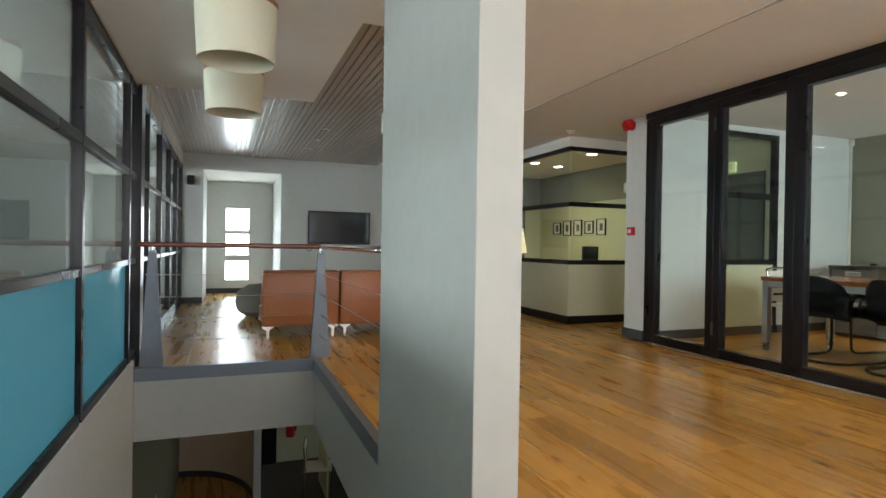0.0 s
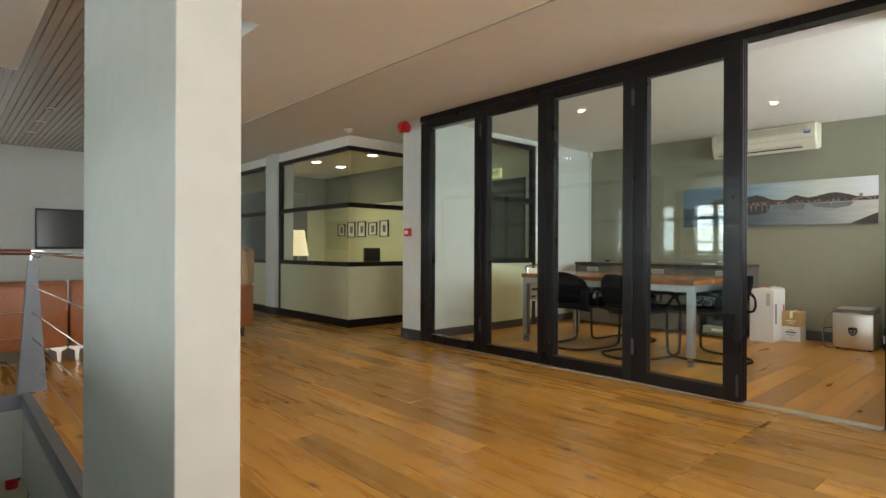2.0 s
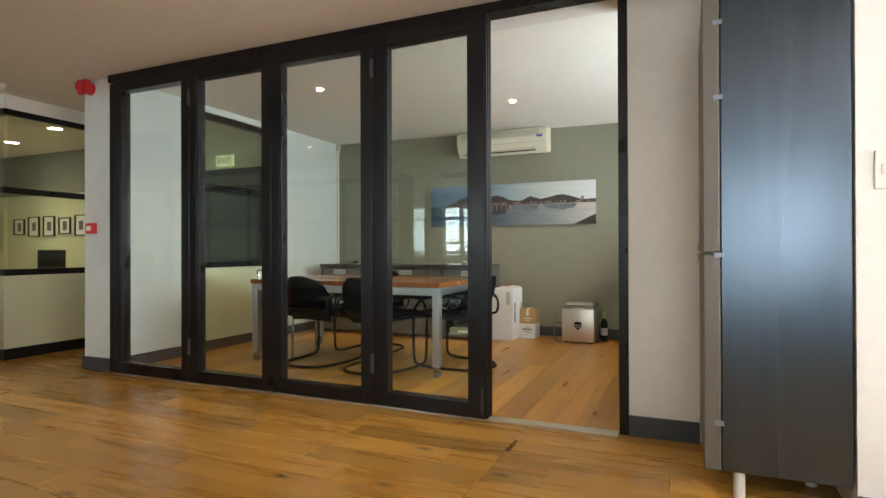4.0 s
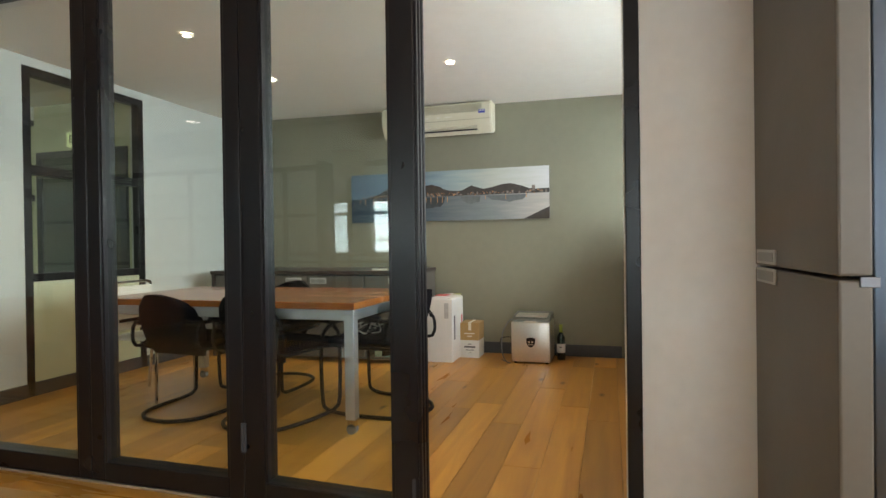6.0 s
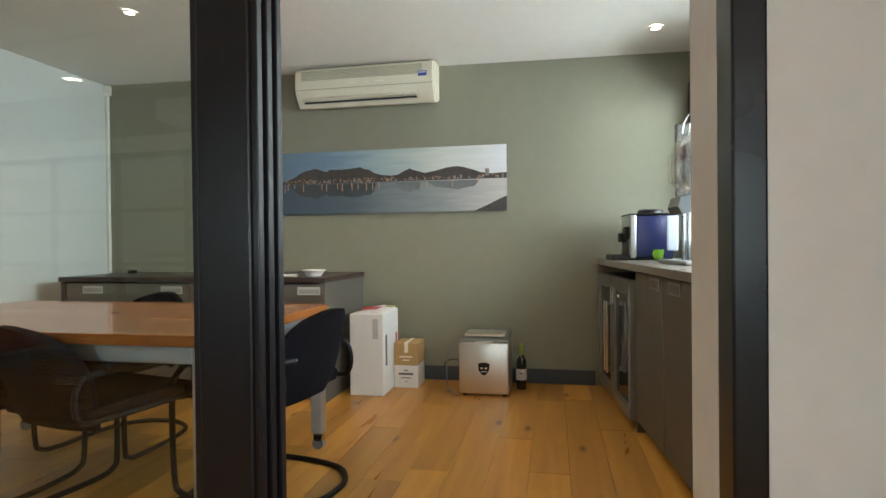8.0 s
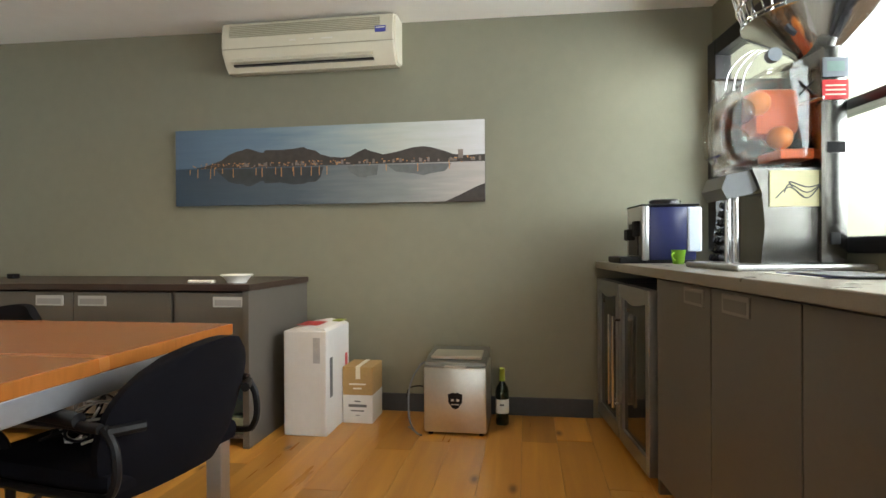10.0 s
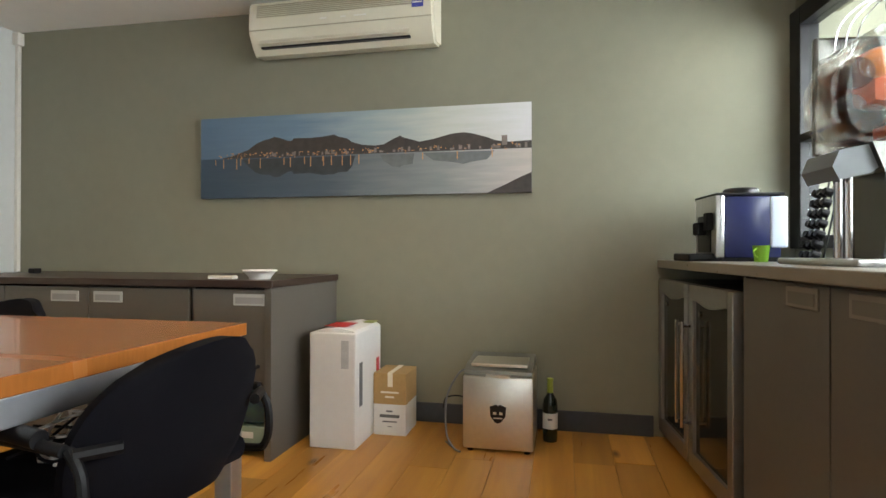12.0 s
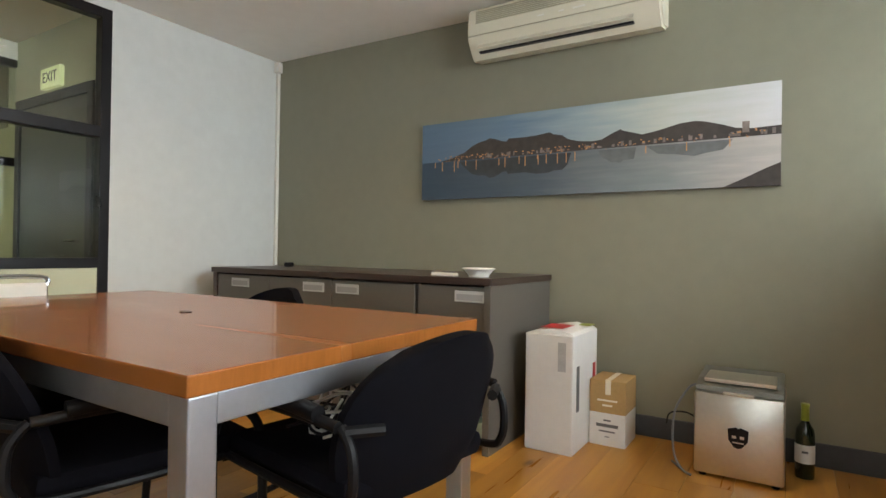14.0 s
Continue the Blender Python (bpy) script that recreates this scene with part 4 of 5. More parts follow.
for y0, y1, z0, z1 in ((5.0, 5.07, 0, 2.02), (6.03, 6.10, 0, 2.02), (5.07, 6.03, 1.95, 2.02)):
    part("frame_bar", bm_box(6.60, 6.64, y0, y1, z0, z1, 0.003), SKIRT, dr)
lf = part("leaf", bm_box(6.615, 6.629, 5.07, 6.03, 0.01, 1.95, 0.002), mat("dark_green_grey_door", (0.075, 0.085, 0.075), 0.3, grain=0.1, scale=20), dr)
part("door_handle", bm_tube([(6.615, 5.16, 1.0), (6.575, 5.16, 1.0), (6.575, 5.28, 1.0)], 0.009), CHROME, dr, "steel lever handle")
sg = thing("exit_sign", "pale green exit sign over the door", "sign")
part("case", bm_box(6.595, 6.63, 5.43, 5.70, 2.05, 2.19, 0.005), glow("lit_sign_face", (0.80, 0.86, 0.50), 0.22), sg)
text("letters", "EXIT", 0.10, Matrix.Translation((6.594, 5.565, 2.12)) @ Matrix(((0, 0, -1, 0), (-1, 0, 0, 0), (0, 1, 0, 0), (0, 0, 0, 1))), mat("dark_green_ink", (0.03, 0.07, 0.03), 0.6, grain=0.1, scale=30), sg)

# ---- meeting room things ----
TX0, TX1, TY0, TY1 = 5.38, 6.42, 2.13, 4.03
tb = thing("meeting_table", "cherry topped meeting table on a square steel frame with castors", "table")
part("tabletop", bm_box(TX0, TX1, TY0, TY1, 0.71, 0.75, 0.003), TABLEW, tb, "reddish cherry veneer top")
for x in (TX0 + 0.01, TX1 - 0.07):
    for y in (TY0 + 0.01, TY1 - 0.07):
        lg = part("leg", bm_box(x, x + 0.06, y, y + 0.06, 0.085, 0.708, 0.004), TABLESTEEL, tb, "brushed steel leg")
        part("castor_fork", bm_box(x + 0.012, x + 0.048, y + 0.005, y + 0.055, 0.04, 0.085, 0.004), CHROME, lg)
        part("castor_wheel", bm_cyl((x + 0.012, y + 0.03, 0.03), 0.03, 0.036, seg=18, rot=Matrix.Rotation(math.pi / 2, 4, "Y")), BLADE, lg)
for a in ((TX0 + 0.07, TX1 - 0.07, TY0 + 0.012, TY0 + 0.062), (TX0 + 0.07, TX1 - 0.07, TY1 - 0.062, TY1 - 0.012), (TX0 + 0.012, TX0 + 0.062, TY0 + 0.07, TY1 - 0.07), (TX1 - 0.062, TX1 - 0.012, TY0 + 0.07, TY1 - 0.07)):
    part("apron", bm_box(*a, 0.648, 0.708, 0.003), TABLESTEEL, tb, "brushed steel apron")
part("cable_cap", bm_cyl((5.95, 3.0, 0.75), 0.02, 0.003, seg=16), BLACK, tb)


def cantilever_chair():
    """Faces -y; origin on the floor under the seat."""
    c = thing("cantilever_chair", "black upholstered cantilever armchair on a black tube frame", "chair", "meeting chairs")
    bmx = bm_box(-0.245, 0.245, -0.25, 0.24, 0.42, 0.49, 0.03)
    part("seat", bmx, FABRIC, c, smooth=True)
    bmx = bmesh.new()
    grid, nx, nz = [], 14, 12
    for side in (0, 1):
        rows = []
        for j in range(nz + 1):
            v = j / nz
            half = 0.255 * math.sqrt(max(0.0, 1 - (max(0, v - 0.5) / 0.56) ** 2.6)) if v > 0.5 else 0.20 + 0.055 * math.sin(math.pi * v)
            rr = []
            for i in range(nx + 1):
                u = -1 + 2 * i / nx
                x = half * u
                z = 0.405 + 0.385 * v - 0.035 * u * u * v - 0.02 * u * u * (1 - v)
                y = 0.205 + 0.03 * min(1, v * 5) + 0.11 * v * v - 0.055 * u * u + side * 0.042 * (1 - 0.5 * u ** 6)
                rr.append(bmx.verts.new((x, y, z)))
            rows.append(rr)
        grid.append(rows)
    for side in (0, 1):
        g = grid[side]
        for j in range(nz):
            for i in range(nx):
                q = (g[j][i], g[j][i + 1], g[j + 1][i + 1], g[j + 1][i])
                bmx.faces.new(q if side == 0 else q[::-1])
    f, k = grid
    rim = [(f[0][i], k[0][i]) for i in range(nx + 1)] + [(f[j][nx], k[j][nx]) for j in range(1, nz + 1)] + [(f[nz][i], k[nz][i]) for i in range(nx - 1, -1, -1)] + [(f[j][0], k[j][0]) for j in range(nz - 1, 0, -1)]
    for a, b in zip(rim, rim[1:] + rim[:1]):
        bmx.faces.new((a[0], a[1], b[1], b[0]))
    bmesh.ops.recalc_face_normals(bmx, faces=bmx.faces)
    part("backrest", bmx, FABRIC, c, smooth=True)
    for s in (-1, 1):
        pts = curve_through([(s * 0.27, 0.25, 0.61), (s * 0.275, 0.10, 0.615), (s * 0.275, -0.10, 0.605), (s * 0.275, -0.21, 0.55), (s * 0.275, -0.255, 0.44), (s * 0.27, -0.255, 0.10), (s * 0.265, -0.225, 0.03), (s * 0.26, -0.12, 0.0125), (s * 0.255, 0.08, 0.0125), (s * 0.215, 0.25, 0.0125), (s * 0.10, 0.345, 0.0125), (0, 0.36, 0.0125)], 6)
        part("frame_tube", bm_tube(pts, 0.0125, 10), RUBBER, c, "black steel tube", True)
        part("back_tube", bm_tube(curve_through([(s * 0.26, -0.2, 0.44), (s * 0.262, 0.20, 0.44), (s * 0.262, 0.28, 0.47), (s * 0.262, 0.285, 0.56), (s * 0.262, 0.25, 0.61)], 6), 0.011, 8), RUBBER, c, "black steel tube", True)
        part("arm_pad", bm_tube(curve_through([(s * 0.275, 0.19, 0.626), (s * 0.277, 0.05, 0.632), (s * 0.277, -0.10, 0.618), (s * 0.276, -0.195, 0.57)], 5), 0.019, 10), RUBBER, c, "black arm pad", True)
        part("back_bracket", bm_tube([(s * 0.262, 0.26, 0.60), (s * 0.19, 0.30, 0.60)], 0.014, 8), RUBBER, c)
    part("seat_rail", bm_tube([(-0.265, -0.22, 0.43), (0.265, -0.22, 0.43)], 0.011, 8), RUBBER, c)
    return c


# the chair at the table's end; then copies along both sides
ch = cantilever_chair()
ch.matrix_world = pose(5.955, 2.235, 0, 0, 0, 171)
for x, y, a in ((5.62, 2.77, 78), (5.66, 3.42, 87), (6.27, 3.27, -92)):
    copy_thing(ch, pose(x, y, 0, 0, 0, a))
simple_chair(pose(5.83, 3.96, 0, 0, 0, 4), "white slotted plastic chair with a chrome frame at the table end")
# cables on the seat under the table
cbx = thing("cable_bundle", "loose white and black cables heaped on a chair seat", "cables")
random.seed(4)
for k in range(6):
    pts = [(5.93 + random.uniform(-0.15, 0.15), 2.30 + random.uniform(-0.1, 0.1), 0.50 + random.uniform(0, 0.09)) for _ in range(7)]
    part("cable", bm_tube(curve_through(pts, 6), 0.004, 6), WHITEPL if k % 2 else RUBBER, cbx)

# sideboard
sd = thing("sideboard", "grey-brown low sideboard with a dark top, drawers and an open bay", "sideboard")
SX, SY0, SY1, SZ = 7.16, 2.46, 4.54, 0.845
part("top", bm_box(SX - 0.01, XB - 0.002, SY0 - 0.01, SY1 + 0.01, SZ - 0.035, SZ, 0.003), TOPDARK, sd, "dark brown top")
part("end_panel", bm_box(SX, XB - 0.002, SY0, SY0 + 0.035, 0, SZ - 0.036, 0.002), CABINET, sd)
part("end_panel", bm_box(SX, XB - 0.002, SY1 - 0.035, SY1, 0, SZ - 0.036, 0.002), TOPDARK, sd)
part("back_panel", bm_box(XB - 0.02, XB - 0.004, SY0 + 0.035, SY1 - 0.035, 0, SZ - 0.036), CABINET, sd)
part("bottom", bm_box(SX + 0.03, XB - 0.02, SY0 + 0.035, SY1 - 0.035, 0.04, 0.06), CABINET, sd)
part("divider", bm_box(SX + 0.03, XB - 0.02, 2.88, 2.90, 0.06, SZ - 0.036), CABINET, sd)
part("shelf", bm_box(SX + 0.03, XB - 0.02, 2.47, 2.88, 0.335, 0.355), CABINET, sd)
for y0, y1, z0, z1, py in ((2.472, 2.878, 0.36, 0.80, 2.575), (2.902, 3.475, 0.06, 0.80, 3.36), (3.48, 4.0, 0.06, 0.80, 3.62), (4.005, 4.50, 0.44, 0.80, 4.27), (4.005, 4.50, 0.06, 0.435, 4.27)):
    d = part("door", bm_box(SX + 0.008, SX + 0.027, y0, y1, z0, z1, 0.003), CABINET, sd)
    w = 0.085
    pl = part("pull", bm_box(SX + 0.003, SX + 0.008, py - w, py + w, z1 - 0.075, z1 - 0.02, 0.002), PULL, d, "white recessed pull")
    # shade of the hollow painted as a darker grey plate on the pull
    part("recess_shade", bm_box(SX + 0.0015, SX + 0.003, py - w + 0.012, py + w - 0.012, z1 - 0.066, z1 - 0.036), mat("pull_shade_grey", (0.27, 0.27, 0.26), 0.5, grain=0.05, scale=20), pl)
part("knob", bm_tube([(SX + 0.005, 2.53, 0.44), (SX - 0.03, 2.53, 0.44)], 0.011, 10), RUBBER, sd, "black knob")
bgm = mat("printed_green_bag", (0.05, 0.14, 0.07), 0.35, grain=0.6, scale=30, second=(0.02, 0.03, 0.10))
bg = solid("carrier_bag", bm_box(SX + 0.06, SX + 0.4, 2.52, 2.80, 0.14, 0.31, 0.05), bgm, "crumpled green and blue plastic bag in the open bay", "bag", smooth=True)
bk = thing("storage_tin", "pale green printed tin in the open bay", "tin")
part("body", bm_box(SX + 0.05, SX + 0.4, 2.50, 2.82, 0.06, 0.14, 0.006), mat("pale_green_tin", (0.25, 0.33, 0.25), 0.4, grain=0.1, scale=20), bk)
part("print_bar", bm_box(SX + 0.048, SX + 0.05, 2.58, 2.72, 0.085, 0.115), PAPER, bk)
bw = thing("bowl", "small white bowl on the sideboard", "bowl")
part("body", bm_lathe([(0.001, 0), (0.05, 0), (0.055, 0.012), (0.075, 0.035), (0.085, 0.04), (0.083, 0.045), (0.07, 0.04), (0.05, 0.015), (0.001, 0.012)], (7.30, 2.60, SZ), 28), WHITEPL, bw, smooth=True)
rm = thing("remote_control", "small white remote control on the sideboard", "remote")
part("case", bm_box(7.22, 7.27, 2.70, 2.84, SZ, SZ + 0.018, 0.006), WHITEPL, rm)
part("button_pad", bm_box(7.23, 7.26, 2.72, 2.78, SZ + 0.018, SZ + 0.020), INK, rm)
pk = solid("adaptor", bm_box(7.6, 7.65, 4.3, 4.35, SZ, SZ + 0.03, 0.006), RUBBER, "small black adaptor on the sideboard", "adaptor")

# boxes on the floor
wb = thing("white_box", "tall white cardboard box with a red sticker", "box")
part("body", bm_box(7.385, 7.775, 2.13, 2.375, 0, 0.575, 0.006), WHITECARD, wb)
part("flap", bm_prism([(2.135, 0.575), (2.37, 0.575), (2.34, 0.585), (2.24, 0.600), (2.15, 0.585)], "x", 7.40, 7.77), WHITECARD, wb)
part("sticker", bm_box(7.44, 7.60, 2.20, 2.32, 0.6005, 0.602), RED, wb, "red sticker").rotation_euler = (0, 0, 0)
part("green_tape", bm_box(7.68, 7.76, 2.14, 2.2, 0.594, 0.597), LIME, wb)
part("label_block", bm_box(7.383, 7.385, 2.165, 2.205, 0.40, 0.54), mat("pale_grey_print", (0.42, 0.42, 0.41), 0.7, grain=0.2, scale=200), wb, "faint grey print")
part("black_label", bm_box(7.44, 7.48, 2.128, 2.13, 0.2, 0.42), INK, wb, "dark side label")
part("red_label", bm_box(7.70, 7.74, 2.128, 2.13, 0.31, 0.40), RED, wb)
ct = thing("wine_carton", "brown and white cardboard wine carton with torn tape", "box")
part("lower_half", bm_box(7.64, 7.86, 1.945, 2.125, 0, 0.165, 0.003), WHITECARD, ct, "white printed lower half")
part("upper_half", bm_box(7.6395, 7.8605, 1.9445, 2.1255, 0.165, 0.33, 0.003), CARD, ct, "brown upper half")
part("tape", bm_box(7.637, 7.86, 2.02, 2.047, 0.3305, 0.332), TAPE, ct, "pale tape")
part("tape_end", bm_box(7.6365, 7.6385, 2.018, 2.045, 0.26, 0.331), TAPE, ct)
for y, z, w, h in ((2.035, 0.125, 0.018, 0.008), (2.035, 0.095, 0.055, 0.016), (2.035, 0.07, 0.04, 0.007), (2.035, 0.045, 0.012, 0.004)):
    part("print_bar", bm_box(7.6385, 7.64, y - w, y + w, z, z + h), INK, ct)
for z, w in ((0.225, 0.05), (0.2, 0.025)):
    part("print_bar", bm_box(7.638, 7.6395, 2.035 - w, 2.035 + w, z, z + 0.009), TAPE, ct)
ice = thing("ice_maker", "silver countertop ice maker with a dark badge, standing on the floor", "ice maker")
part("body", bm_box(7.505, 7.86, 1.268, 1.615, 0.012, 0.37, 0.012), SATIN, ice, "brushed silver case", True)
bmx = bm_prism([(7.515, 0.372), (7.52, 0.392), (7.60, 0.415), (7.85, 0.43), (7.855, 0.372)], "y", 1.272, 1.611)
bmesh.ops.bevel(bmx, geom=bmx.edges[:], offset=0.005, segments=2, affect="EDGES")
part("lid", bmx, mat("grey_silver_plastic", (0.20, 0.205, 0.19), 0.35, 0.5, grain=0.1, scale=30), ice, "grey lid")
part("lid_handle", bm_box(7.498, 7.52, 1.38, 1.50, 0.368, 0.380, 0.004), SATIN, ice)
part("lid_seam", bm_box(7.55, 7.80, 1.30, 1.58, 0.408, 0.4245, 0.003), SATIN, ice).matrix_basis = Matrix.Translation((0, 0, 0.0))
bmx = bm_prism([(1.40, 0.225), (1.43, 0.235), (1.44, 0.23), (1.45, 0.235), (1.48, 0.225), (1.477, 0.18), (1.455, 0.15), (1.44, 0.145), (1.425, 0.15), (1.403, 0.18)], "x", 7.500, 7.505)
bd = part("badge", bmx, BLACK, ice, "black shield badge")
for y in (1.425, 1.455):
    part("badge_mark", bm_box(7.4985, 7.500, y - 0.008, y + 0.008, 0.188, 0.200), SATIN, bd)
part("badge_bar", bm_box(7.4985, 7.500, 1.418, 1.462, 0.168, 0.173), SATIN, bd)
for px in (7.53, 7.83):
    for py in (1.30, 1.58):
        part("foot", bm_cyl((px, py, 0), 0.015, 0.013, seg=12), RUBBER, ice)
cd = thing("power_cable", "grey power cable hanging beside the ice maker", "cable")
part("flex", bm_tube(curve_through([(7.60, 1.62, 0.38), (7.56, 1.65, 0.36), (7.53, 1.70, 0.25), (7.52, 1.70, 0.08), (7.50, 1.66, 0.012), (7.46, 1.62, 0.010), (7.48, 1.64, 0.008), (7.60, 1.72, 0.006)], 8), 0.005, 8), BLADE, cd)
part("wall_lead", bm_tube(curve_through([(7.84, 1.63, 0.15), (7.88, 1.70, 0.17), (7.90, 1.78, 0.15), (7.915, 1.80, 0.09)], 8), 0.004, 8), RUBBER, cd)
bo = thing("wine_bottle", "dark wine bottle with lime foil beside the ice maker", "bottle", at=pose(7.74, 1.195, 0))
part("glass_body", bm_lathe([(0.001, 0.0), (0.036, 0.002), (0.038, 0.01), (0.038, 0.19), (0.034, 0.215), (0.016, 0.245), (0.014, 0.30), (0.001, 0.30)], seg=24), BOTTLE, bo, smooth=True)
part("foil", bm_lathe([(0.0145, 0.25), (0.0165, 0.252), (0.0155, 0.31), (0.017, 0.312), (0.017, 0.325), (0.001, 0.327)], seg=20), LIME, bo, "lime green foil", True)
part("label", bm_lathe([(0.0386, 0.07), (0.0386, 0.15)], seg=24), PAPER, bo, "white label", True)
part("label_bar", bm_box(-0.0395, -0.0385, -0.012, 0.012, 0.115, 0.125), INK, bo)

# air conditioner
AY0, AY1, AZ0, AZ1 = 1.82, 2.935, 2.145, 2.44
air = thing("air_conditioner", "cream wall-mounted split air conditioner with a fine grille", "air conditioner")
bmx = bm_prism([(XB - 0.002, AZ0 + 0.02), (XB - 0.002, AZ1), (XB - 0.17, AZ1), (XB - 0.195, AZ1 - 0.015), (XB - 0.205, AZ1 - 0.14), (XB - 0.195, AZ0 + 0.10), (XB - 0.15, AZ0 + 0.03), (XB - 0.12, AZ0)], "y", AY0, AY1)
bmesh.ops.bevel(bmx, geom=[e for e in bmx.edges if abs(e.verts[0].co.y - e.verts[1].co.y) < 1e-4 and e.verts[0].co.x < XB - 0.05], offset=0.012, segments=3, affect="EDGES")
part("case", bmx, CREAM, air, smooth=True)
part("panel_seam", bm_box(XB - 0.2065, XB - 0.19, AY0 + 0.01, AY1 - 0.01, AZ0 + 0.122, AZ0 + 0.126), CREAMD, air)
for k in range(7):
    z = AZ1 - 0.100 + k * 0.011
    part("grille_slat", bm_box(XB - 0.2085 + 0.0006 * k, XB - 0.19, AY0 + 0.09 - 0.0 * k, AY1 - 0.06, z, z + 0.0045), CREAMD, air)
fp = part("air_flap", bm_box(-0.006, 0.004, AY0 + 0.14, AY1 - 0.06, -0.032, 0.03, 0.003), CREAM, air)
fp.matrix_basis = Matrix.Translation((XB - 0.172, 0, AZ0 + 0.072)) @ Matrix.Rotation(radians(33), 4, "Y")
part("outlet_slot", bm_box(XB - 0.16, XB - 0.13, AY0 + 0.14, AY1 - 0.07, AZ0 + 0.027, AZ0 + 0.037), BLACK, air, "dark outlet slot").matrix_basis = Matrix.Translation((-0.012, 0, 0.0))
part("energy_label", bm_box(XB - 0.2095, XB - 0.203, AY0 + 0.055, AY0 + 0.12, AZ0 + 0.175, AZ0 + 0.21), mat("blue_label", (0.05, 0.06, 0.35), 0.4, grain=0.1, scale=30), air, "small blue label")
part("label_bar", bm_box(XB - 0.2102, XB - 0.2095, AY0 + 0.06, AY0 + 0.115, AZ0 + 0.196, AZ0 + 0.203), PAPER, air)
for dy, w in ((0.42, 0.035), (0.52, 0.015), (0.64, 0.02)):
    part("indicator", bm_box(XB - 0.2085, XB - 0.203, AY0 + dy - w, AY0 + dy + w, AZ0 + 0.155, AZ0 + 0.163), WHITEPL, air)
# white conduit in the corner
cn = thing("cable_conduit", "white plastic conduit running up the room corner", "conduit")
part("pipe", bm_box(XB - 0.028, XB - 0.002, YL - 0.03, YL - 0.003, 0.84, 2.39, 0.004), WHITEPL, cn)
part("cap", bm_box(XB - 0.05, XB - 0.002, YL - 0.055, YL - 0.003, 2.39, 2.475, 0.006), WHITEPL, cn)

# canvas print: dusk bay with flat-topped mountains
PY0, PY1, PZ0, PZ1 = 1.30, 3.36, 1.312, 1.812
cv = thing("canvas_print", "wide canvas photograph of a bay at dusk under flat-topped mountains", "picture")


def dusk(name, stops, axis="x"):
    m = bpy.data.materials.new(name)
    m.use_nodes = True
    n, l = m.node_tree.nodes, m.node_tree.links
    co, sp_, mr, ramp = n.new("ShaderNodeTexCoord"), n.new("ShaderNodeSeparateXYZ"), n.new("ShaderNodeMapRange"), n.new("ShaderNodeValToRGB")
    l.new(co.outputs["Object"], sp_.inputs[0])
    l.new(sp_.outputs[1], mr.inputs["Value"])
    mr.inputs["From Min"].default_value, mr.inputs["From Max"].default_value = PY1, PY0
    nz = n.new("ShaderNodeTexNoise")
    nz.inputs["Scale"].default_value, nz.inputs["Detail"].default_value = 6, 5
    mp = n.new("ShaderNodeMapping")
    mp.inputs["Scale"].default_value = (1, 0.6, 6)
    l.new(co.outputs["Object"], mp.inputs[0])
    l.new(mp.outputs[0], nz.inputs["Vector"])
    ad = n.new("ShaderNodeMath")
    ad.operation, ad.inputs[1].default_value = "MULTIPLY_ADD", 0.22
    l.new(nz.outputs["Fac"], ad.inputs[0])
    ad.inputs[2].default_value = -0.11
    sm_ = n.new("ShaderNodeMath")
    sm_.operation = "ADD"
    l.new(mr.outputs[0], sm_.inputs[0])
    l.new(ad.outputs[0], sm_.inputs[1])
    l.new(sm_.outputs[0], ramp.inputs[0])
    e = ramp.color_ramp.elements
    e[0].position, e[0].color = stops[0][0], (*stops[0][1], 1)
    e[1].position, e[1].color = stops[-1][0], (*stops[-1][1], 1)
    for p, c in stops[1:-1]:
        k = e.new(p)
        k.color = (*c, 1)
    l.new(ramp.outputs[0], n["Principled BSDF"].inputs["Base Color"])
    n["Principled BSDF"].inputs["Roughness"].default_value = 0.5
    return m


SKYM = dusk("printed_dusk_sky", ((0.0, (0.085, 0.15, 0.23)), (0.3, (0.13, 0.21, 0.29)), (0.55, (0.30, 0.38, 0.40)), (0.75, (0.48, 0.51, 0.46)), (1.0, (0.66, 0.66, 0.68))))
SEAM = dusk("printed_sea", ((0.0, (0.03, 0.058, 0.092)), (0.4, (0.07, 0.10, 0.125)), (0.75, (0.22, 0.245, 0.245)), (1.0, (0.48, 0.45, 0.42))))
HILL = mat("printed_mountain", (0.048, 0.040, 0.036), 0.5, grain=0.35, scale=25)
REFLPALE = mat("printed_pale_reflection", (0.13, 0.145, 0.15), 0.5, grain=0.25, scale=25)
REFL = mat("printed_reflection", (0.036, 0.044, 0.05), 0.5, grain=0.3, scale=25)
LIGHTS = mat("printed_lights", (0.55, 0.27, 0.11), 0.5, grain=0.3, scale=90)
part("stretcher", bm_box(XB - 0.034, XB - 0.002, PY0, PY1, PZ0, PZ1), INK, cv, "dark canvas edge")
ZH = PZ0 + 0.245
W_, H_ = PY1 - PY0, PZ1 - PZ0
part("sky_area", bm_box(XB - 0.036, XB - 0.034, PY0, PY1, ZH, PZ1), SKYM, cv)
part("sea_area", bm_box(XB - 0.036, XB - 0.034, PY0, PY1, PZ0, ZH), SEAM, cv)


def pic(u):
    return PY1 - u * W_


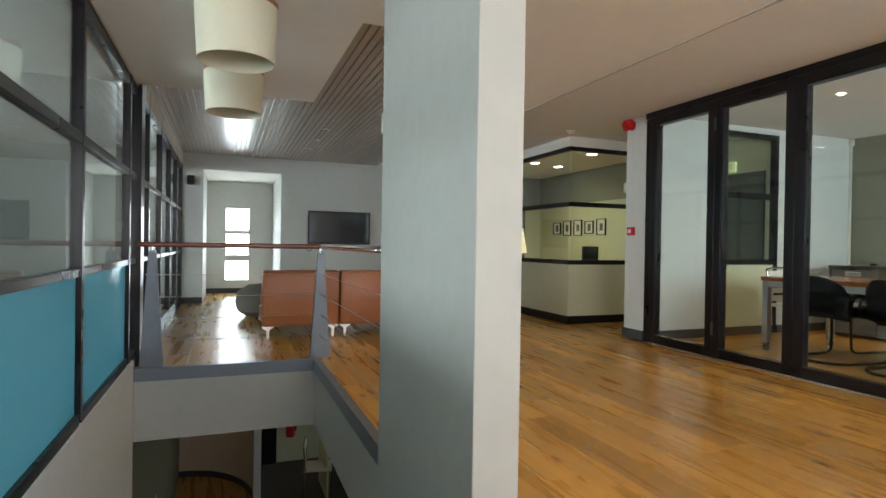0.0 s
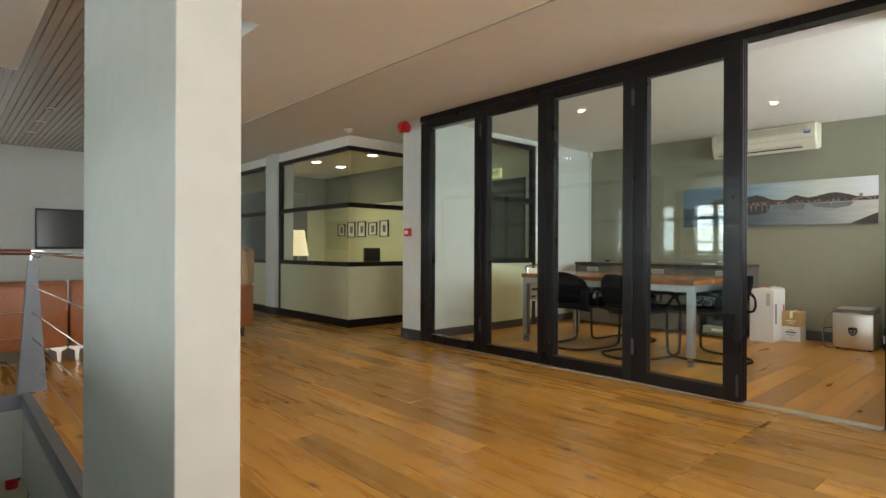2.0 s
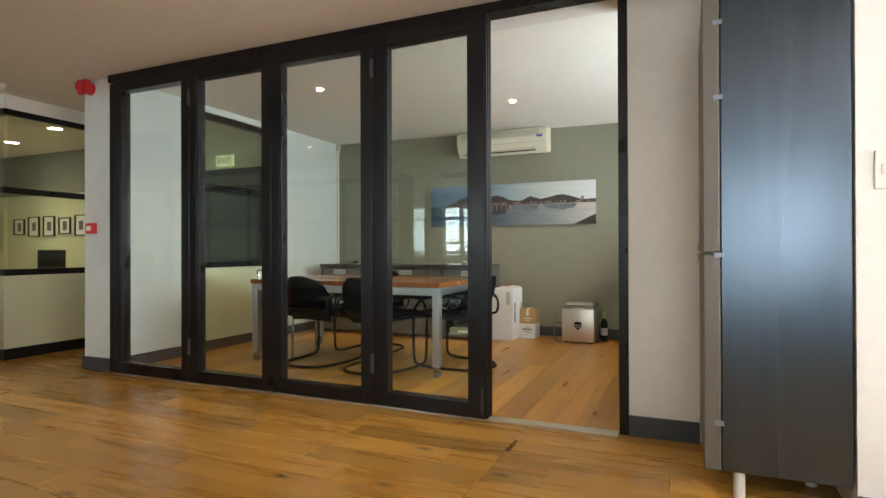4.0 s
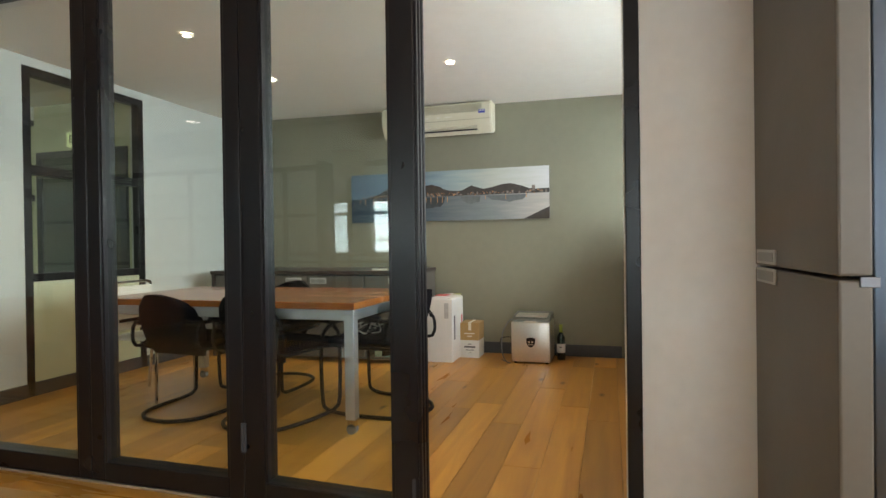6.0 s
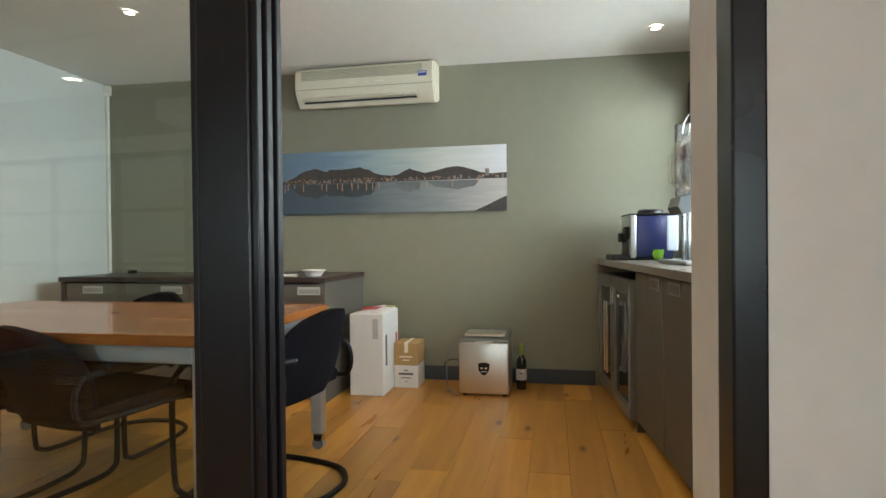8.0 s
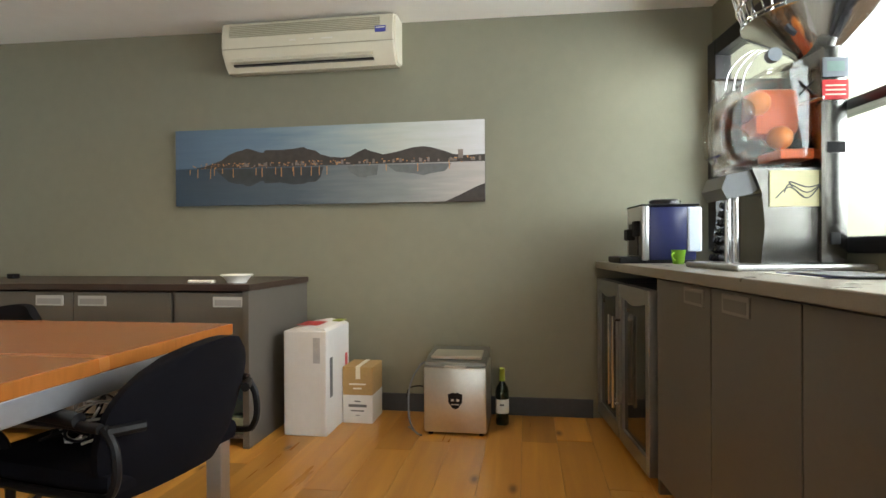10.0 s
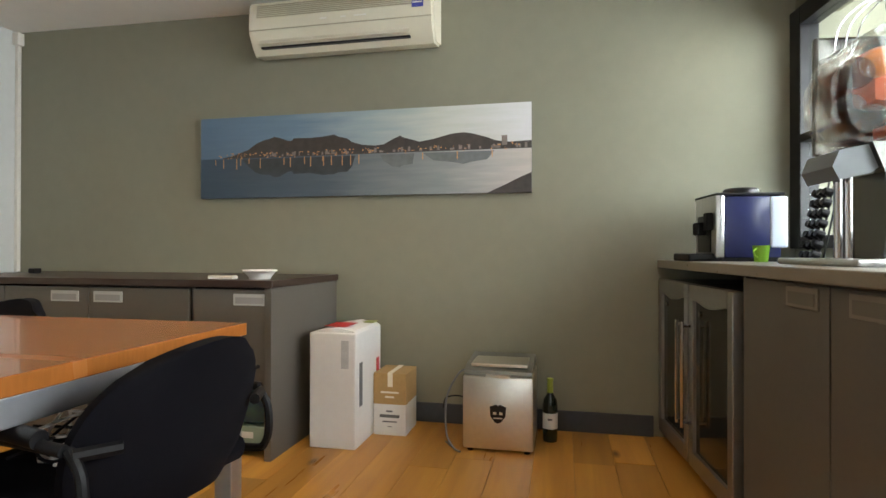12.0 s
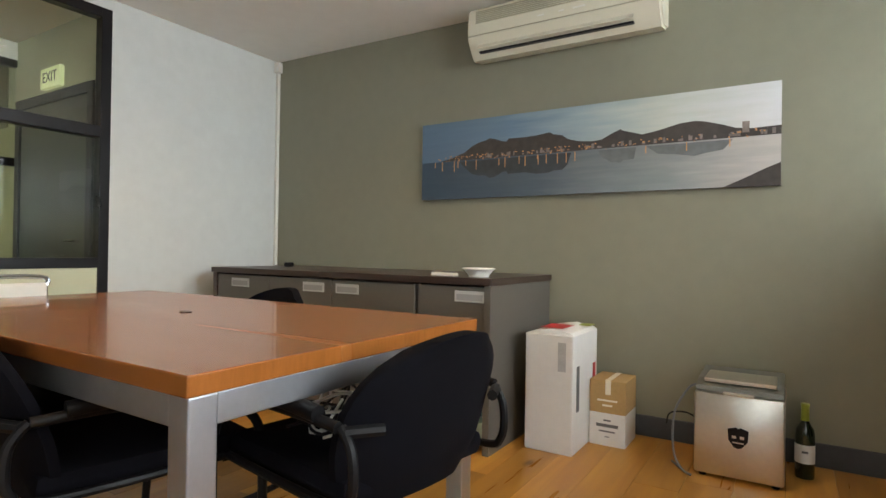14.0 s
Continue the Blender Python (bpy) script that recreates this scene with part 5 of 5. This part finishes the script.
ridge = [(0.075, 0.004), (0.11, 0.018), (0.16, 0.05), (0.185, 0.085), (0.21, 0.105), (0.232, 0.113), (0.245, 0.124), (0.262, 0.116), (0.29, 0.096), (0.302, 0.093), (0.308, 0.11), (0.36, 0.108), (0.4, 0.112), (0.435, 0.122), (0.448, 0.108), (0.475, 0.096), (0.49, 0.072), (0.52, 0.054), (0.56, 0.046), (0.585, 0.051), (0.612, 0.08), (0.634, 0.098), (0.642, 0.088), (0.67, 0.071), (0.69, 0.058), (0.73, 0.071), (0.78, 0.096), (0.815, 0.102), (0.84, 0.093), (0.88, 0.068), (0.905, 0.048), (0.94, 0.038), (1, 0.042), (1, 0), (0.075, 0)]
part("mountain_ridge", bm_prism([(pic(u), ZH + h) for u, h in ridge], "x", XB - 0.0372, XB - 0.036), HILL, cv, "dark mountain outline")
for lo, hi, deep, m_ in ((0.14, 0.50, 0.9, REFL), (0.575, 0.675, 0.8, REFLPALE), (0.70, 0.90, 0.62, REFLPALE)):
    ripple = [(pic(u), ZH - 0.01 - deep * h + 0.006 * math.sin(90 * u)) for u, h in ridge[:-2] if lo < u < hi]
    part("reflection", bm_prism([(pic(lo), ZH - 0.008)] + ripple + [(pic(hi), ZH - 0.008)], "x", XB - 0.0372, XB - 0.036), m_, cv, "rippled dark reflection")
part("headland", bm_prism([(pic(0.88), PZ0), (pic(0.93), PZ0 + 0.045), (pic(0.97), PZ0 + 0.085), (pic(1.0), PZ0 + 0.11), (pic(1.0), PZ0)], "x", XB - 0.0372, XB - 0.036), HILL, cv)
random.seed(8)
bmx = bmesh.new()
for k in range(120):
    u = random.choice((random.uniform(0.05, 0.55), random.uniform(0.1, 0.98)))
    w = random.uniform(0.002, 0.006)
    z = ZH + random.uniform(-0.006, 0.03)
    bm_box(XB - 0.0378, XB - 0.0372, pic(u) - w, pic(u) + w, z, z + random.uniform(0.002, 0.008), bm=bmx)
for k in range(20):
    u = random.choice((random.uniform(0.05, 0.5), random.uniform(0.05, 0.95)))
    bm_box(XB - 0.0378, XB - 0.0372, pic(u) - 0.0025, pic(u) + 0.0025, ZH - random.uniform(0.02, 0.07), ZH - 0.004, bm=bmx)
tagged(part("shore_light_band", bmx, LIGHTS, cv, "orange shore lights and their streaks"), kind="stuff")
bmx = bmesh.new()
for k in range(60):
    u = random.uniform(0.2, 1.0)
    bm_box(XB - 0.0377, XB - 0.0372, pic(u) - random.uniform(0.003, 0.012), pic(u) + 0.004, ZH + 0.005, ZH + random.uniform(0.012, 0.035), bm=bmx)
bm_box(XB - 0.0377, XB - 0.0372, pic(0.935), pic(0.92), ZH + 0.02, ZH + 0.075, bm=bmx)
tagged(part("shore_skyline", bmx, mat("printed_buildings", (0.20, 0.165, 0.145), 0.5, grain=0.4, scale=80), cv), kind="stuff")

# worktop run along the window wall (frame SK: x towards the doors, y outwards)


def sk(name, label, category, group=""):
    return thing(name, label, category, group, SK)


wt = tagged(new("worktop", mesh_of("worktop", bm_box(0.004, 3.05, 0, 0.66, 0.90, 0.94, 0.004), WORKTOP)), "taupe stone-look worktop under the window", "worktop")
wt.matrix_world = SK
for k, (a0, a1) in enumerate(((0.03, 0.50), (0.52, 1.00))):
    wc = sk("wine_cooler", "steel framed glass-door wine cooler under the worktop", "wine cooler", "wine coolers")
    part("carcass", bm_box(a0, a1, 0.05, 0.60, 0.03, 0.84, 0.004), RUBBER, wc, "black cabinet")
    dd = part("door", bm_box(a0, a0 + 0.05, 0.0, 0.048, 0.05, 0.84, 0.004), COOLER, wc, "silver door frame")
    part("frame_side", bm_box(a1 - 0.05, a1, 0.0, 0.048, 0.05, 0.84, 0.004), COOLER, dd)
    part("frame_bottom", bm_box(a0 + 0.05, a1 - 0.05, 0.0, 0.048, 0.05, 0.12, 0.003), COOLER, dd)
    arch = [(a0 + 0.05, 0.84), (a0 + 0.05, 0.775)] + [(a0 + 0.05 + (a1 - a0 - 0.10) * t / 8, 0.775 - 0.022 * math.sin(math.pi * t / 8) ** 2 * (1 if t % 8 else 0)) for t in range(1, 8)] + [(a1 - 0.05, 0.775), (a1 - 0.05, 0.84)]
    part("frame_top", bm_prism(arch, "y", 0.0, 0.048), COOLER, dd)
    part("glass", bm_box(a0 + 0.05, a1 - 0.05, 0.016, 0.022, 0.12, 0.775), mat("smoked_glass", (0.012, 0.011, 0.009), 0.06, grain=0.1, scale=6), dd, "dark smoked glass")
    hx = a1 - 0.025 if k == 0 else a0 + 0.03
    part("handle", bm_tube([(hx, -0.038, 0.22), (hx, -0.038, 0.68)], 0.009, 10), CHROME, dd, "bar handle")
    for z in (0.24, 0.66):
        part("handle_post", bm_tube([(hx, 0.0, z), (hx, -0.038, z)], 0.007, 8), CHROME, dd)
    part("lock", bm_cyl((a0 + 0.1, 0.016, 0.72), 0.012, 0.006, seg=12, rot=Matrix.Rotation(math.pi / 2, 4, "X")), CHROME, dd)
    for px in (a0 + 0.06, a1 - 0.06):
        part("foot", bm_cyl((px, 0.12, 0), 0.018, 0.032, seg=12), WHITEPL, wc)
ep = sk("end_gable", "taupe laminate upright panel beside the wine coolers", "panel")
part("board", bm_box(1.02, 1.04, 0.03, 0.64, 0.0, 0.899), CABINET, ep)
for k, (a0, a1) in enumerate(((1.045, 1.555), (1.56, 2.05), (2.055, 2.54), (2.545, 3.04))):
    cu = sk("base_cabinet", "taupe laminate base cabinet with a taupe recessed pull", "cabinet", "base cabinets")
    part("body", bm_box(a0, a1, 0.045, 0.62, 0.09, 0.898), CABINET, cu)
    d = part("door", bm_box(a0 + 0.001, a1 - 0.001, 0.024, 0.043, 0.07, 0.893, 0.002), CABINET, cu)
    pc = a1 - 0.13 if k % 2 == 0 else a0 + 0.17
    pl = part("pull", bm_box(pc - 0.085, pc + 0.085, 0.019, 0.024, 0.825, 0.885, 0.002), PULLDIM, d, "taupe recessed pull")
    # darker taupe plate carries the shade inside the pull
    part("recess_shade", bm_box(pc - 0.07, pc + 0.07, 0.0175, 0.019, 0.835, 0.87), mat("pull_shade_taupe", (0.13, 0.12, 0.10), 0.5, grain=0.05, scale=20), pl)
    for px in (a0 + 0.06, a1 - 0.06):
        part("foot", bm_cyl((px, 0.12, 0), 0.02, 0.09, seg=12), WHITEPL, cu)

# coffee machine: front towards the room (-y of SK), navy side towards the doors
cm = sk("coffee_machine", "navy-sided automatic coffee machine with a steel front", "coffee machine")
part("body", bm_box(0.20, 0.47, 0.17, 0.41, 0.955, 1.235, 0.012), BLUEPANEL, cm, "navy side panels", True)
part("front", bm_box(0.205, 0.475, 0.13, 0.17, 0.955, 1.24, 0.010), STEEL, cm, "steel front frame", True)
part("brew_bay", bm_box(0.25, 0.42, 0.125, 0.131, 0.98, 1.15, 0.004), BLACK, cm)
part("spout", bm_box(0.30, 0.37, 0.085, 0.128, 1.06, 1.12, 0.008), RUBBER, cm)
part("steam_knob", bm_box(0.40, 0.45, 0.10, 0.13, 1.08, 1.16, 0.006), RUBBER, cm)
part("drip_tray", bm_box(0.22, 0.46, 0.02, 0.16, 0.94, 0.975, 0.008), RUBBER, cm, "black drip tray")
part("plinth", bm_box(0.21, 0.465, 0.16, 0.40, 0.94, 0.956), RUBBER, cm)
part("water_tank", bm_box(0.24, 0.476, 0.36, 0.435, 1.00, 1.23, 0.01), mat("clear_tank", (0.55, 0.62, 0.72), 0.12, grain=0.05, scale=10), cm, "pale water tank")
part("lid_rim", bm_box(0.195, 0.478, 0.13, 0.42, 1.236, 1.246, 0.003), RUBBER, cm)
part("bean_lid", bm_cyl((0.34, 0.29, 1.246), 0.075, 0.022, 0.082, 28), CHROME, cm, "chrome bean hopper rim")
part("bean_cap", bm_cyl((0.34, 0.29, 1.268), 0.078, 0.008, 0.07, 28), RUBBER, cm)
cp_ = sk("cup", "lime green espresso cup on the worktop", "cup")
cxy = (0.57, 0.28)
part("bowl", bm_lathe([(0.001, 0.0), (0.026, 0.0), (0.034, 0.07), (0.031, 0.07), (0.024, 0.006), (0.001, 0.006)], (*cxy, 0.94), 24), GREEN, cp_, smooth=True)
part("handle", bm_tube(curve_through([(cxy[0] + 0.02, cxy[1] - 0.028, 0.995), (cxy[0] + 0.035, cxy[1] - 0.045, 0.985), (cxy[0] + 0.03, cxy[1] - 0.035, 0.962), (cxy[0] + 0.018, cxy[1] - 0.022, 0.960)]), 0.004, 8), GREEN, cp_)
# black capsule carousel
rk = sk("capsule_rack", "black wire stand of dark coffee capsules", "rack")
for s in range(3):
    for k in range(7):
        f = k / 6
        part("capsule", bm_cyl((0.62 + 0.04 * s, 0.44 + 0.05 * f, 0.965 + 0.042 * k), 0.019, 0.03, 0.014, 12, rot=Matrix.Rotation(radians(70), 4, "X")), RUBBER, rk)
    part("upright", bm_tube([(0.62 + 0.04 * s, 0.455, 0.94), (0.62 + 0.04 * s, 0.53, 1.30)], 0.004, 6), RUBBER, rk)
part("base", bm_box(0.58, 0.74, 0.40, 0.53, 0.94, 0.948, 0.003), RUBBER, rk)
part("head_bar", bm_tube([(0.62, 0.53, 1.30), (0.70, 0.53, 1.30)], 0.004, 6), RUBBER, rk)

# citrus press
jc = sk("juicer", "steel commercial citrus juicer with a clear cover and wire orange basket", "juicer")
JX, JY = 1.0, 0.17
part("tray", bm_box(JX - 0.05, JX + 0.42, JY, JY + 0.47, 0.94, 0.962, 0.008), STEEL, jc, "polished drip tray")
prof = [(JY + 0.14, 0.962), (JY + 0.155, 1.10), (JY + 0.145, 1.22), (JY + 0.11, 1.31), (JY + 0.40, 1.31), (JY + 0.355, 1.22), (JY + 0.345, 1.10), (JY + 0.38, 0.962)]
JSTEEL = mat("dulled_steel", (0.20, 0.195, 0.185), 0.24, 1.0, grain=0.12, scale=50, stretch=(1, 1, 0.06), bump=0.02)
part("pedestal", bm_prism(prof, "x", JX + 0.08, JX + 0.30), JSTEEL, jc, "curved steel pedestal")
part("spout_block", bm_prism([(JY + 0.01, 1.24), (JY + 0.03, 1.20), (JY + 0.12, 1.22), (JY + 0.24, 1.33), (JY + 0.03, 1.29)], "x", JX + 0.1, JX + 0.28), mat("grey_moulding", (0.12, 0.13, 0.14), 0.35, grain=0.1, scale=20), jc, "grey juice chute")
for s in (0.06, 0.085):
    part("drain_pipe", bm_cyl((JX + 0.2 + s / 3, JY + s, 0.962), 0.014, 0.26, seg=14), CHROME, jc)
part("instruction_label", bm_box(JX + 0.302, JX + 0.305, JY + 0.17, JY + 0.37, 1.17, 1.30), YELLOWPAPER, jc, "pale yellow instruction label")
for k in range(3):
    part("label_drawing", bm_tube(curve_through([(JX + 0.3055, JY + 0.19 + 0.03 * k, 1.20 + 0.02 * k), (JX + 0.3055, JY + 0.24, 1.24 + 0.01 * k), (JX + 0.3055, JY + 0.30, 1.20 + 0.02 * k), (JX + 0.3055, JY + 0.35, 1.25)], 6), 0.0025, 5), INK, jc)
part("front_plate", bm_box(JX + 0.06, JX + 0.09, JY + 0.06, JY + 0.38, 1.30, 1.70, 0.01), JSTEEL, jc)
bmx = bm_prism([(JY + 0.07, 1.62), (JY + 0.015, 1.54), (JY + 0.0, 1.44), (JY + 0.02, 1.34), (JY + 0.08, 1.305), (JY + 0.325, 1.32), (JY + 0.335, 1.42), (JY + 0.335, 1.56), (JY + 0.33, 1.71), (JY + 0.2, 1.69)], "x", JX + 0.09, JX + 0.31)
bmesh.ops.bevel(bmx, geom=bmx.edges[:], offset=0.03, segments=3, affect="EDGES")
part("cover", bmx, glass_mat("clear_acrylic", (0.95, 0.93, 0.90), 1.7, 0.03), jc, "clear domed cover", True).visible_shadow = False
CLEARPL = glass_mat("smoky_clear_plastic", (0.62, 0.56, 0.50), 1.5, 0.05)
part("squeezer_block", bm_box(JX + 0.11, JX + 0.24, JY + 0.15, JY + 0.32, 1.44, 1.62, 0.03), ORANGEPL, jc, "orange squeezing block", True)
part("press_shelf", bm_box(JX + 0.11, JX + 0.28, JY + 0.22, JY + 0.36, 1.345, 1.385, 0.01), ORANGEPL, jc, "orange tray", True)
for y, z, r in ((0.10, 1.53, 0.048), (0.16, 1.56, 0.045), (0.24, 1.43, 0.045), (0.08, 1.42, 0.046), (0.15, 1.40, 0.035)):
    b = bmesh.new()
    bmesh.ops.create_icosphere(b, subdivisions=3, radius=r, matrix=Matrix.Translation((JX + 0.24, JY + y, z)))
    part("pressing_ball", b, ORANGE if z > 1.41 and y > 0.12 else CLEARPL, jc, "", True)
for a, c in (((JY + 0.27, 1.57), (JY + 0.32, 1.62)), ((JY + 0.27, 1.62), (JY + 0.32, 1.57))):
    part("cross_mark", bm_tube([(JX + 0.315, a[0], a[1]), (JX + 0.315, c[0], c[1])], 0.003, 6), RUBBER, jc)
part("column", bm_box(JX + 0.05, JX + 0.32, JY + 0.340, JY + 0.440, 0.962, 1.75, 0.02), JSTEEL, jc, "steel motor column", True)
part("display", bm_box(JX + 0.321, JX + 0.325, JY + 0.345, JY + 0.435, 1.63, 1.70, 0.002), BLADE, jc, "small display")
part("display_glass", bm_box(JX + 0.325, JX + 0.326, JY + 0.360, JY + 0.420, 1.65, 1.685), mat("lcd_green", (0.18, 0.26, 0.24), 0.2, grain=0.1, scale=50), jc)
part("warning_label", bm_box(JX + 0.321, JX + 0.3235, JY + 0.345, JY + 0.435, 1.55, 1.62), RED, jc, "red warning label")
for k in range(3):
    part("label_bar", bm_box(JX + 0.3235, JX + 0.3242, JY + 0.355, JY + 0.425, 1.565 + 0.016 * k, 1.570 + 0.016 * k), TAPE, jc)
part("side_slot", bm_box(JX + 0.318, JX + 0.323, JY + 0.360, JY + 0.425, 1.36, 1.40, 0.002), BLACK, jc)
part("power_switch", bm_box(JX + 0.32, JX + 0.326, JY + 0.370, JY + 0.405, 1.03, 1.075, 0.003), RUBBER, jc, "rocker switch")
part("clip", bm_tube([(JX + 0.26, JY + 0.300, 1.55), (JX + 0.33, JY + 0.345, 1.555)], 0.008, 8), CHROME, jc)
bmx = bm_lathe([(0.05, 1.70), (0.09, 1.76), (0.26, 1.88), (0.265, 1.885), (0.255, 1.885), (0.08, 1.77)], (JX + 0.18, JY + 0.42, 0), 36)
part("hopper", bmx, CHROME, jc, "polished hopper cone", True)
for z, r in ((1.90, 0.265), (1.965, 0.28)):
    part("basket_ring", bm_tube([(JX + 0.18 + r * math.cos(a), JY + 0.42 + r * math.sin(a), z) for a in [k * math.pi / 16 for k in range(32)]], 0.004, 6, True), CHROME, jc)
for k in range(20):
    a = k * math.pi / 10
    ca, sa = math.cos(a), math.sin(a)
    c2, s2 = math.cos(a + 0.13), math.sin(a + 0.13)
    ox, oy = JX + 0.18, JY + 0.42
    part("basket_loop", bm_tube(curve_through([(ox + 0.25 * ca, oy + 0.25 * sa, 1.88), (ox + 0.285 * ca, oy + 0.285 * sa, 2.0), (ox + 0.30 * math.cos(a + 0.065), oy + 0.30 * math.sin(a + 0.065), 2.06), (ox + 0.285 * c2, oy + 0.285 * s2, 2.0), (ox + 0.25 * c2, oy + 0.25 * s2, 1.88)], 4), 0.0035, 5), CHROME, jc)
for k in range(3):
    part("feed_wire", bm_tube(curve_through([(JX + 0.2, JY + 0.06 + 0.03 * k, 1.62), (JX + 0.2, JY + 0.08 + 0.03 * k, 1.70), (JX + 0.2, JY + 0.16 + 0.02 * k, 1.77), (JX + 0.2, JY + 0.24, 1.76)], 5), 0.0018, 5), CHROME, jc)
part("motor_hub", bm_cyl((JX + 0.22, JY + 0.22, 1.74), 0.026, 0.03, seg=18, rot=Matrix.Rotation(math.pi / 2, 4, "Y")), BLADE, jc)
pp = sk("magazine", "glossy leaflets lying on the worktop", "papers")
for k in range(3):
    part("sheet", bm_box(1.58 + 0.03 * k, 1.85 + 0.03 * k, 0.18 + 0.02 * k, 0.40, 0.94 + 0.003 * k, 0.943 + 0.003 * k), (PAPER, BLUEPANEL, INK)[k], pp)

# ---- floor planks, last ----
random.seed(11)


def planks(x0, x1, y0, y1, along, width, material, parent, skip=None, near=None):
    """Boards with staggered ends; those in the near stretch are parts, the rest one piece of stuff."""
    meshes, rest, count = {}, bmesh.new(), 0
    a0, a1, b0, b1 = (x0, x1, y0, y1) if along == "x" else (y0, y1, x0, x1)
    b, row = b0, 0
    while b < b1 - 0.02:
        w = min(width, b1 - b)
        a = a0 - random.uniform(0, 1.6)
        while a < a1:
            ln = random.choice((1.2, 1.5, 1.8, 2.1))
            s, e = max(a, a0), min(a + ln, a1)
            a += ln
            if e - s < 0.03:
                continue
            cx, cy = ((s + e) / 2, b + w / 2) if along == "x" else (b + w / 2, (s + e) / 2)
            if skip and skip(cx, cy):
                continue
            lx, ly = (e - s, w) if along == "x" else (w, e - s)
            dz = random.uniform(-0.0006, 0.0006)
            if near(cx, cy) and count < 290:
                key = (round(lx, 3), round(ly, 3))
                if key not in meshes:
                    meshes[key] = mesh_of("plank", bm_box(-lx / 2 + 0.0007, lx / 2 - 0.0007, -ly / 2 + 0.0007, ly / 2 - 0.0007, -0.022, 0, 0.0009), material)
                o = new("plank", meshes[key])
                o.location = (cx, cy, dz)
                o.parent = parent
                count += 1
            else:
                bm_box(cx - lx / 2 + 0.0011, cx + lx / 2 - 0.0011, cy - ly / 2 + 0.0011, cy + ly / 2 - 0.0011, -0.022, dz, bm=rest)
        b += w
        row += 1
    if len(rest.verts):
        o = new("plank_rest", mesh_of("plank_rest", rest, material))
        o.parent = parent
        tagged(o, "oiled oak floor planks", kind="stuff")
    else:
        rest.free()


planks(-0.36, X0 + 0.02, -2.45, 1.20, "y", 0.185, FLOORW, fl, None, lambda x, y: y > -1)
planks(1.04, X0 + 0.02, 1.20, 4.84, "y", 0.185, FLOORW, fl2, None, lambda x, y: True)
planks(-0.36, 6.63, 4.84, 11.7, "y", 0.185, FLOORW, fl2, None, lambda x, y: x < 4.5 and y < 7)
planks(X0 + 0.02, XB, -0.4, 4.84, "x", 0.185, FLOORX, fl2, None, lambda x, y: True)
